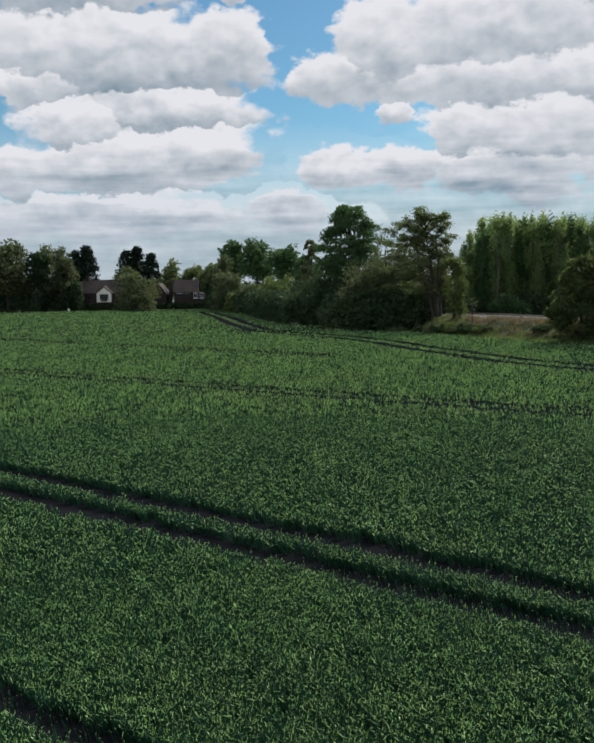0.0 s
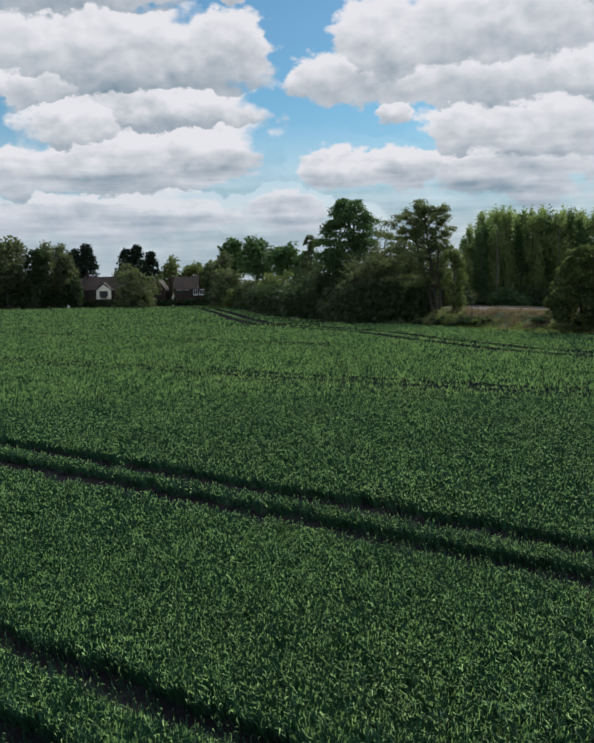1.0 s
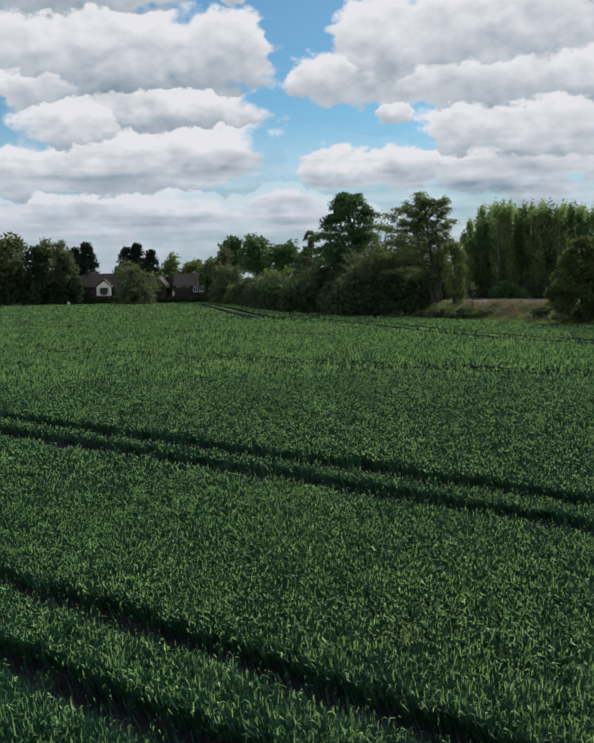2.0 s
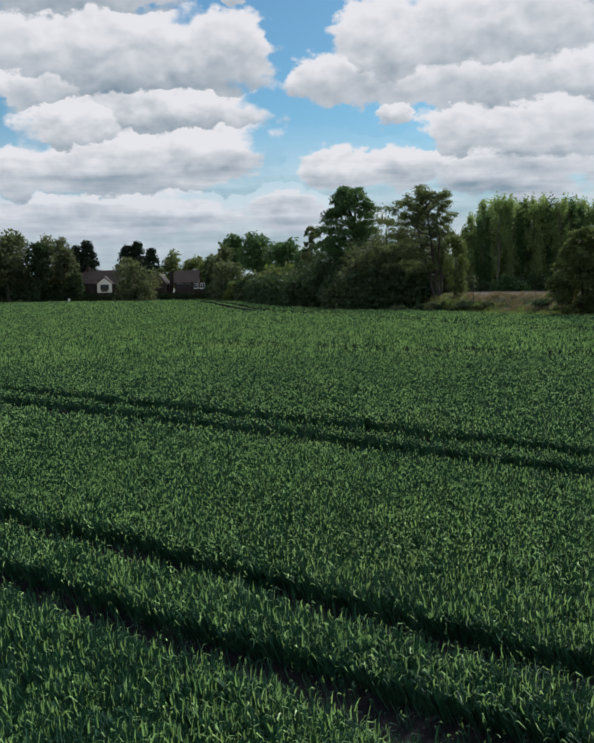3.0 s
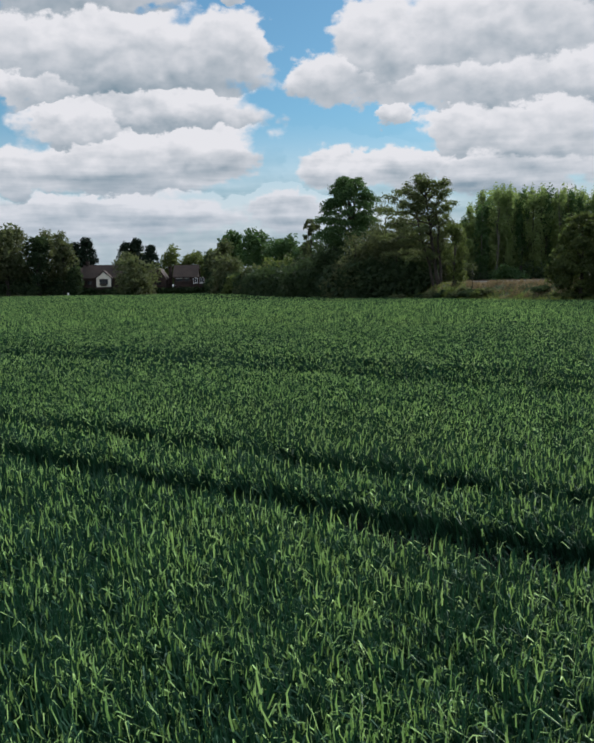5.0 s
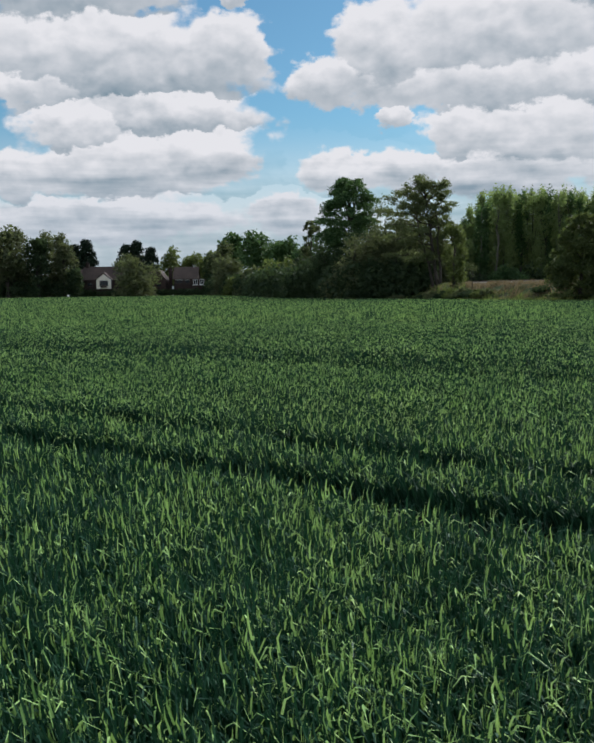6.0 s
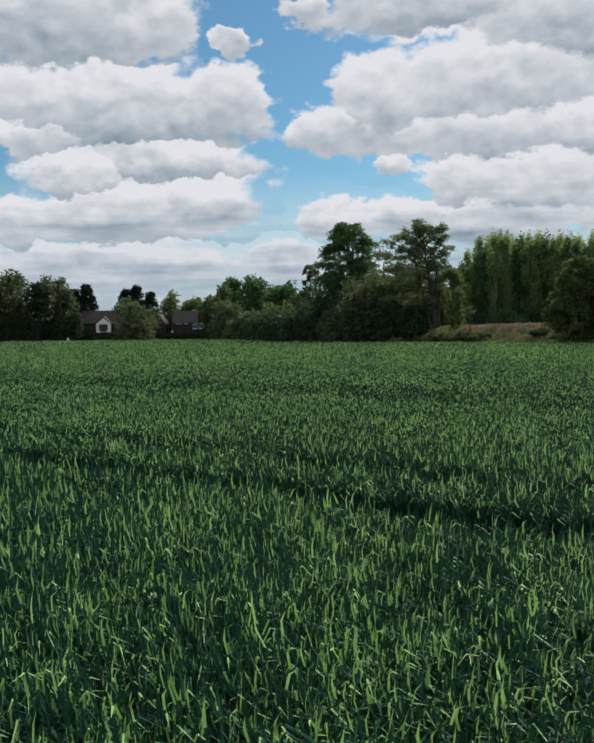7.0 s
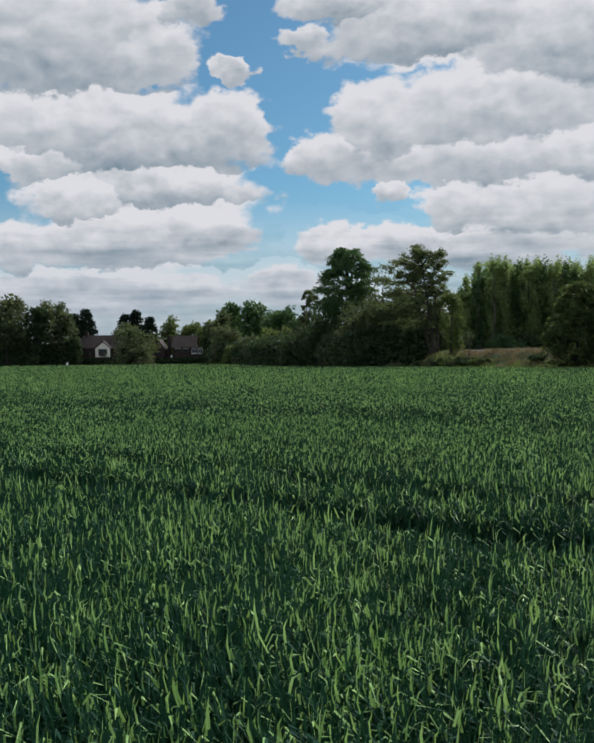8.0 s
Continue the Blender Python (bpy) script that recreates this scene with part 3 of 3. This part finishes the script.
# poplar wood beyond the railway
rng = np.random.default_rng(5)
for row, (y, x0, x1, step) in enumerate(((149, 26.0, 54, 1.25), (154, 29.0, 58, 1.5), (160, 31, 62, 2.0))):
    for x in np.arange(x0, x1, step):
        px, py = x + rng.uniform(-0.6, 0.6), y + rng.uniform(-1.5, 1.5)
        h = min(19.0, 8.8 + (x - 26.0) * 1.8) * rng.uniform(0.96, 1.02) + row * 0.2
        tree("poplar_tree", "slender upright poplar in young leaf", px, py, h, rng.uniform(1.45, 2.0), LEAF_POPLAR if rng.random() < 0.7 else LEAF_OAK, "column",
             0.16 if row else 0.06, 2000, 0.19, PALE_BARK if rng.random() < 0.6 else BARK, 0.14, seed=7, group="poplars in the wood", inner=0.05)
for x in np.arange(34, 66, 4.4):
    tree("wood_tree", "broad green tree deep in the poplar wood", x, 168 + rng.uniform(-2, 2), min(20.5, 13.5 + (x - 33) * 1.3), 3.8, LEAF_OAK, "bush", 0.05, 2600, 0.3, seed=36, group="trees deep in the wood")
for x in np.arange(25.5, 60, 3.4):
    tree("wood_undergrowth", "dark shrub at the foot of the poplar wood", x, 144.5 + rng.uniform(-1, 1), rng.uniform(4.6, 7.4), 2.9, LEAF_DARK, "bush", 0.0, 1700, 0.25, seed=8, group="shrubs below the poplars")

# round the houses
for x, y, h, r, leaf in ((-93, 266, 15, 5.0, LEAF_DARK), (-79.6, 268, 17.6, 4.8, LEAF_OLIVE), (-71.2, 269, 17.6, 4.4, LEAF_OLIVE), (-66.2, 268, 13.2, 3.2, LEAF_DARK), (-88, 272, 16, 5, LEAF_OLIVE),
                         (-24.5, 277, 11.5, 3.4, LEAF_DARK), (-22.0, 258, 11.0, 3.2, LEAF_DARK), (-62.6, 278, 10.5, 2.4, LEAF_OLIVE)):
    tree("thicket_tree", "bushy tree in the thicket beside the houses", x, y, h, r, leaf, "bush", 0.0, 2200, 0.36, puffs=30, seed=32, group="thicket round the houses")
tree("lime_tree", "tall olive-green spring tree by the field", -84.5, 264, 23.4, 7.8, LEAF_OLIVE, "dome", 0.03, 6500, 0.42, puffs=40, seed=9)
tree("ivy_tree", "dark ivy-covered tree beside the houses", -75.4, 263, 18.2, 4.6, LEAF_DARK, "column", 0.03, 3200, 0.36, seed=10)
tree("sparse_tree", "pale thin-leaved tree beside the houses", -75.5, 272, 21.4, 5.4, LEAF_OLIVE, "dome", 0.15, 2800, 0.30, seed=11, inner=0.1)
tree("sparse_tree", "pale thin-leaved tree beside the houses", -68.6, 266, 19.6, 3.8, LEAF_OLIVE, "dome", 0.05, 3200, 0.34, seed=12, inner=0.1)
for x, y, h, r in ((-122.6, 500, 29.0, 7.6), (-116.2, 500, 31.4, 7.2), (-94.2, 500, 28.6, 7.0), (-88.6, 502, 30.6, 6.8), (-80.4, 498, 26.2, 6.2)):
    tree("cypress_tree", "tall narrow nearly black conifer", x, y, h, r, LEAF_CONIFER, "cone", 0.02, 4600, 0.6, seed=13, group="conifers behind the houses", puffs=110)
tree("goat_willow", "round olive-green willow in front of the houses", -45.8, 257, 14.8, 6.6, LEAF_OLIVE, "bush", 0.0, 5200, 0.36, puffs=40, seed=14)
tree("garden_tree", "thin green garden tree beside the willow", -52.6, 279, 15.4, 4.6, LEAF_OLIVE, "dome", 0.1, 2800, 0.34, seed=15)
for x, y, h, r in ((-38.8, 290, 15.2, 5.6), (-32.4, 292, 15.0, 5.4), (-26.6, 288, 14.6, 5.0)):
    tree("garden_birch", "pale light-leaved garden tree behind the roofs", x, y, h, r, LEAF_FRESH, "dome", 0.05, 3200, 0.36, seed=16, inner=0.15)
tree("holly_tree", "dark green tree beside the brick house", -24.2, 271, 14.2, 4.0, LEAF_DARK, "dome", 0.05, 2600, 0.34, seed=17)
tree("field_maple", "green-brown spring tree in the hedge", -22.6, 263, 16.8, 4.2, LEAF_OLIVE, "dome", 0.1, 2200, 0.34, seed=18, inner=0.15)
tree("field_maple", "olive-brown spring tree in the hedge", -18.6, 242, 14.4, 4.6, LEAF_OLIVE, "bush", 0.0, 3800, 0.34, puffs=36, seed=19)
for x, y, h, r in ((-30.4, 420, 31.6, 6.4), (-18.0, 402, 28.0, 8.0), (-6.0, 392, 26.2, 8.0), (3.5, 380, 22.5, 6.0)):
    tree("distant_oak", "distant round dark green tree", x, y, h, r, LEAF_OAK, "dome", 0.1, 3600, 0.6, puffs=34, seed=20, group="distant round trees")
for x, y, h, r, leaf in ((-4.2, 211, 11.6, 4.6, LEAF_FRESH), (-11.0, 224, 9.4, 4.2, LEAF_OLIVE), (0.4, 202, 9.4, 4.0, LEAF_OLIVE), (-15.5, 232, 7.6, 3.6, LEAF_FRESH), (3.4, 176, 9.6, 3.4, LEAF_DARK)):
    tree("hawthorn", "rounded hawthorn bush coming into leaf", x, y, h, r, leaf, "bush", 0.0, 3600, 0.3, puffs=36, seed=21, group="hawthorns along the hedge")
tree("hedge_ash", "thin upright tree in the hedge", 3.2, 200, 17.4, 3.0, LEAF_OLIVE, "beehive", 0.15, 2400, 0.28, seed=22, inner=0.15, puffs=50)


def make_hedge():
    """The thick unbroken bottom of the hedgerow."""
    rng = np.random.default_rng(41)
    line = np.array([(-104, 264), (-80, 265), (-64, 267), None, (-26, 269), (-20.0, 246), (-11.2, 219), (-5.5, 181), (0.4, 156), (5.2, 150.6), (7.8, 135), (18, 129.5)], dtype=object)
    spots = []
    for a, b in zip(line[:-1], line[1:]):
        if a is None or b is None:
            continue
        n = int(math.hypot(b[0] - a[0], b[1] - a[1]) / 0.9)
        for t in np.linspace(0, 1, n):
            h = rng.uniform(4.0, 6.2)
            spots.append((a[0] + (b[0] - a[0]) * t + rng.normal(0, 0.6), a[1] + (b[1] - a[1]) * t + rng.normal(0, 0.6), h * 0.34, 1.9, 1.9, h * 0.62))
    for x in np.arange(-64, -26, 0.8):
        spots.append((x, 269.3 + rng.normal(0, 0.3), 1.0, 1.0, 0.9, rng.uniform(1.0, 1.5)))
    pts = puff_points(rng, spots, 52000, 0.3)
    pts[:, 2] = np.maximum(pts[:, 2], 0.05)
    tagged(new("hedgerow", sheet_mesh("hedgerow", *leaf_cards(rng, pts, 0.46), LEAF_DARK)), "thick dark unbroken hedgerow along the field", "hedge", kind="stuff")
    spots = [(x, 560 + rng.uniform(-30, 30), rng.uniform(2, 6), 9, 9, rng.uniform(5, 8)) for x in np.arange(-420, 420, 9)]
    pts = puff_points(rng, spots, 15000, 0.3)
    tagged(new("distant_woods", sheet_mesh("distant_woods", *leaf_cards(rng, pts, 1.4), LEAF_DARK)), "dark line of distant woods on the horizon", "wood", kind="stuff")


make_hedge()


# ---- bank: dry grass, shrubs, railway ----
def make_bank_grass():
    rng = np.random.default_rng(51)
    n = 90000
    x, y = rng.uniform(12, 46, n), rng.uniform(84, 134, n)
    across = (x - RAIL_AT[0]) * RAIL_WAY[1] - (y - RAIL_AT[1]) * RAIL_WAY[0]
    keep = (y > field_edge(x) - 0.5) & (across > 2.6) & (across < 22) & (ripple(x, y, 3.5, 52) + rng.normal(0, 0.5, n) > -0.7)
    x, y = x[keep], y[keep]
    n = len(x)
    base = np.stack([x, y, ground_height(x, y) - 0.02], 1)
    turn = rng.uniform(0, 6.28, n)
    side = np.stack([np.cos(turn), np.sin(turn), np.zeros(n)], 1) * rng.uniform(0.03, 0.07, (n, 1))
    h = (0.30 + 0.14 * ripple(x, y, 2.6, 53)).clip(0.12, 0.7)[:, None] * rng.uniform(0.6, 1.4, (n, 1))
    lean = rng.normal(0, 0.16, (n, 3)) * (1, 1, 0)
    tip = base + lean + h * np.array((0, 0, 1.0))
    v = np.stack([base - side, base + side, tip + side * 0.3, tip - side * 0.3], 1).reshape(-1, 3)
    green = base[:, 2] + 0.5 * ripple(x, y, 3.0, 54) + rng.normal(0, 0.25, n) < 0.75
    green |= (x < 22.5) & (rng.random(n) < 0.65)
    tagged(new("bank_grass", sheet_mesh("bank_grass", v, np.arange(4 * n).reshape(-1, 4), [STRAW, VERGE], green)),
           "dry straw-coloured tussock grass with a green fringe on the railway bank", "grass", kind="stuff")


make_bank_grass()
for x, y, h, r, leaf in ((20.6, 119.5, 2.0, 1.5, LEAF_FRESH), (22.4, 116.5, 1.2, 1.5, LEAF_DARK), (23.9, 114.2, 1.1, 1.1, LEAF_OLIVE), (18.2, 122.5, 2.0, 1.4, LEAF_OLIVE),
                         (14.0, 126.5, 1.3, 1.3, LEAF_OLIVE), (6.4, 145, 2.2, 1.2, LEAF_FRESH), (28.6, 105.5, 1.0, 1.2, LEAF_DARK), (19.4, 121.0, 1.5, 1.3, LEAF_DARK), (21.4, 118.4, 1.6, 1.5, LEAF_OLIVE), (20.2, 117.6, 0.9, 1.3, LEAF_DARK), (22.9, 115.4, 1.3, 1.1, LEAF_FRESH), (17.0, 124.6, 1.2, 1.4, LEAF_DARK)):
    tree("low_shrub", "low bramble shrub at the field margin", x, y, h, r, leaf, "bush", 0.0, 1100, 0.13, trunk=0.04, seed=61, group="brambles at the margin")
tree("sapling", "small thin sapling in bud on the bank", 22.9, 118.6, 3.9, 1.3, LEAF_OLIVE, "dome", 0.3, 130, 0.08, trunk=0.05, seed=62, inner=0.1)


def make_railway():
    """Two rails on sleepers along the top of the bank."""
    m = Matrix.Translation((*RAIL_AT, 2.22)) @ Matrix.Rotation(math.atan2(RAIL_WAY[1], RAIL_WAY[0]), 4, "Z")
    bm = bmesh.new()
    rows = [[bm.verts.new((x, y, z)) for y, z in ((-3.4, -0.15), (-2.0, 0.22), (2.0, 0.22), (3.4, -0.15))] for x in np.arange(-13, 70, 2)]
    for a, b in zip(rows[:-1], rows[1:]):
        for i in range(3):
            bm.faces.new((a[i], b[i], b[i + 1], a[i + 1]))
    me = bpy.data.meshes.new("ballast_bed")
    bm.to_mesh(me), bm.free()
    me.materials.append(BALLAST)
    bed = tagged(new("ballast_bed", me), "grey stone ballast bed of the railway", "ballast", kind="structure")
    bed.matrix_world = m
    track = thing("railway_track", 0, 0, 0, "rusty steel railway track on concrete sleepers", "railway")
    track.matrix_world = m
    for y in (-0.75, 0.75):
        bm = bmesh.new()
        box(bm, -13, 68, y - 0.07, y + 0.07, 0.31, 0.325)
        box(bm, -13, 68, y - 0.01, y + 0.01, 0.325, 0.43)
        box(bm, -13, 68, y - 0.036, y + 0.036, 0.43, 0.47)
        part("rail", bm, STEEL, track)
    me = bpy.data.meshes.new("sleeper")
    bm = boxed(-0.13, 0.13, -1.25, 1.25, 0.17, 0.308, bevel=0.02)
    bm.to_mesh(me), bm.free()
    me.materials.append(CONCRETE)
    for x in np.arange(-12.6, 68, 0.7):
        s = new("sleeper", me)
        s.parent, s.location = track, (x, 0, 0)


make_railway()


# ---- houses ----
def pitched_roof(x0, x1, y0, y1, eave, ridge, over=0.4, thick=0.22, along="x"):
    """Two sloping slabs that meet in a ridge."""
    bm = bmesh.new()
    if along == "x":
        mid = (y0 + y1) / 2
        drop = (ridge - eave) / (mid - y0) * over
        ends = [[(x, y0 - over, eave - drop), (x, mid, ridge), (x, y1 + over, eave - drop)] for x in (x0 - over, x1 + over)]
    else:
        mid = (x0 + x1) / 2
        drop = (ridge - eave) / (mid - x0) * over
        ends = [[(x0 - over, y, eave - drop), (mid, y, ridge), (x1 + over, y, eave - drop)] for y in (y0 - over, y1 + over)]
    rings = []
    for end in ends:
        rings.append([bm.verts.new(p) for p in end] + [bm.verts.new((p[0], p[1], p[2] - thick)) for p in reversed(end)])
    a, b = rings
    for i in range(6):
        j = (i + 1) % 6
        bm.faces.new((a[i], a[j], b[j], b[i]))
    for r in rings:
        bm.faces.new((r[0], r[1], r[4], r[5])), bm.faces.new((r[1], r[2], r[3], r[4]))
    bmesh.ops.recalc_face_normals(bm, faces=bm.faces)
    return bm


def gabled_wall(x0, x1, y0, y1, z0, eave, ridge, along="x"):
    """A closed body of walls with gable ends."""
    bm = bmesh.new()
    if along == "x":
        mid = (y0 + y1) / 2
        outline = [(y0, z0), (y1, z0), (y1, eave), (mid, ridge), (y0, eave)]
        rings = [[bm.verts.new((x, p, q)) for p, q in outline] for x in (x0, x1)]
    else:
        mid = (x0 + x1) / 2
        outline = [(x0, z0), (x1, z0), (x1, eave), (mid, ridge), (x0, eave)]
        rings = [[bm.verts.new((p, y, q)) for p, q in outline] for y in (y0, y1)]
    for i in range(5):
        j = (i + 1) % 5
        bm.faces.new((rings[0][i], rings[0][j], rings[1][j], rings[1][i]))
    for r in rings:
        bm.faces.new(r)
    bmesh.ops.recalc_face_normals(bm, faces=bm.faces)
    return bm


def window(house, x, z, wide, high, y, bars=2, mat=None):
    """A white casement in a wall that faces the field: frame, panes and sill."""
    bm, b, d = bmesh.new(), 0.09, 0.07
    box(bm, x - wide / 2, x + wide / 2, y - d, y + 0.1, z, z + b)
    box(bm, x - wide / 2, x + wide / 2, y - d, y + 0.1, z + high - b, z + high)
    for i in range(bars + 1):
        c = x - wide / 2 + b / 2 + (wide - b) * i / bars
        box(bm, c - b / 2, c + b / 2, y - d, y + 0.1, z + b, z + high - b)
    w = part("window", bm, mat or WHITE, house)
    for i in range(bars):
        s = (wide - b) / bars
        part("pane", boxed(x - wide / 2 + b + s * i, x - wide / 2 + s * (i + 1), y - 0.02, y + 0.02, z + b, z + high - b), GLASS, w)
    part("sill", boxed(x - wide / 2 - 0.12, x + wide / 2 + 0.12, y - 0.20, y + 0.02, z - 0.12, z - 0.002), mat or WHITE, w)
    return w


def chimney(house, x, y, z0, z1, mat):
    c = part("chimney", boxed(x - 0.5, x + 0.5, y - 0.4, y + 0.4, z0, z1, bevel=0.03), mat, house)
    for dx in (-0.22, 0.22):
        v, q = tube([(x + dx, y, z1 - 0.02), (x + dx, y, z1 + 0.45)], (0.14, 0.11), 8)
        part("chimney_pot", sheet_mesh("chimney_pot", v, q, BRICK), None, c)


def house_with_white_gable():
    h = thing("gabled_house", -58, 274, 0, "brick house with brown tiled roof and a cream painted gable", "house")
    part("wall", gabled_wall(-6.4, 6.2, -3.2, 4.8, -0.1, 5.5, 9.0), BRICK, h)
    part("roof", pitched_roof(-6.4, 6.2, -3.2, 4.8, 5.7, 9.3), ROOF, h)
    front = -4.6
    part("gable_wall", gabled_wall(-2.0, 2.6, front, -1.0, -0.1, 5.3, 7.1, "y"), BRICK, h)
    part("gable_roof", pitched_roof(-2.0, 2.6, front - 0.1, -0.4, 5.55, 7.5, 0.25, 0.18, "y"), ROOF, h)
    bm = bmesh.new()
    outline = [(-1.9, 2.6), (2.5, 2.6), (2.5, 5.25), (0.3, 7.0), (-1.9, 5.25)]
    rings = [[bm.verts.new((x, y, z)) for x, z in outline] for y in (front - 0.06, front - 0.004)]
    for i in range(5):
        bm.faces.new((rings[0][i], rings[0][(i + 1) % 5], rings[1][(i + 1) % 5], rings[1][i]))
    for r in rings:
        bm.faces.new(r)
    bmesh.ops.recalc_face_normals(bm, faces=bm.faces)
    part("gable_panel", bm, RENDER_WHITE, h, "cream painted gable panel")
    window(h, 0.3, 3.5, 2.5, 1.5, front - 0.1, 3, TIMBER)
    part("bay", boxed(-0.6, 1.2, front - 0.62, front - 0.062, 2.9, 3.36, bevel=0.05), TIMBER, h)
    window(h, -4.2, 3.4, 1.4, 1.1, -3.22, 2, TIMBER)
    window(h, -4.2, 0.9, 1.6, 1.2, -3.22, 2, TIMBER)
    chimney(h, -5.6, 0.8, 8.2, 10.3, BRICK)


def house_dark_gable():
    h = thing("cottage", -43, 275, 0, "dark brick cottage with a steep front gable", "house")
    part("wall", gabled_wall(-6.0, 1.0, -2.0, 5.0, -0.1, 5.0, 7.8), BRICK, h)
    part("roof", pitched_roof(-6.0, 1.0, -2.0, 5.0, 5.2, 8.1), ROOF, h)
    part("gable_wall", gabled_wall(-0.6, 3.6, -4.0, 4.0, -0.1, 4.9, 7.6, "y"), BRICK, h)
    part("gable_roof", pitched_roof(-0.6, 3.6, -4.0, 4.0, 5.1, 8.0, 0.3, 0.2, "y"), ROOF, h)
    window(h, 1.5, 3.0, 1.3, 1.1, -4.02, 2, TIMBER)
    chimney(h, 4.3, 1.0, 0.0, 8.4, BRICK)
    part("lean_to", boxed(3.65, 6.6, -2.2, 2.5, -0.1, 2.6, bevel=0.04), BRICK, h)


def house_with_white_windows():
    h = thing("brick_house", -33.5, 275, 0, "brick house with brown roof and white casement windows", "house")
    part("wall", gabled_wall(-3.6, 3.2, -3.0, 4.5, -0.1, 5.2, 8.5), BRICK, h)
    part("roof", pitched_roof(-3.6, 3.2, -3.0, 4.5, 5.6, 8.9), ROOF, h)
    for x, w in ((-2.0, 2.0), (0.3, 1.4)):
        window(h, x, 3.9, w, 0.9, -3.02, 2, TIMBER)
        part("lintel", boxed(x - w / 2, x + w / 2, -3.16, -3.004, 4.84, 5.0), WHITE, h, "white painted lintel")
    part("wing", boxed(2.0, 6.0, -3.8, 2.0, -0.1, 5.2, bevel=0.05), BRICK, h)
    for x in (2.9, 4.8):
        window(h, x, 3.4, 1.3, 1.6, -3.83, 2)
    part("porch_post", boxed(-4.2, -3.8, -3.3, -3.02, 0.0, 3.0, bevel=0.02), WHITE, h, "white painted porch post")


house_with_white_gable()
house_dark_gable()
house_with_white_windows()
far = thing("far_house", -66.5, 292, 0, "house with an orange-brown roof behind the trees", "house")
part("wall", gabled_wall(-4, 4, -3, 4, -0.1, 5.8, 8.6), BRICK, far)
part("roof", pitched_roof(-4, 4, -3, 4, 6.0, 9.0), ROOF, far)

lamp = thing("garden_drum", -67.0, 263.9, 0.0, "small white drum beside the hedge", "drum")
v, q = tube([(0, 0, -0.05), (0, 0, 0.1), (0, 0, 1.0), (0, 0, 1.08)], (0.28, 0.30, 0.30, 0.14), 10)
part("drum_body", sheet_mesh("drum_body", v, q, WHITE, smooth=True), None, lamp)
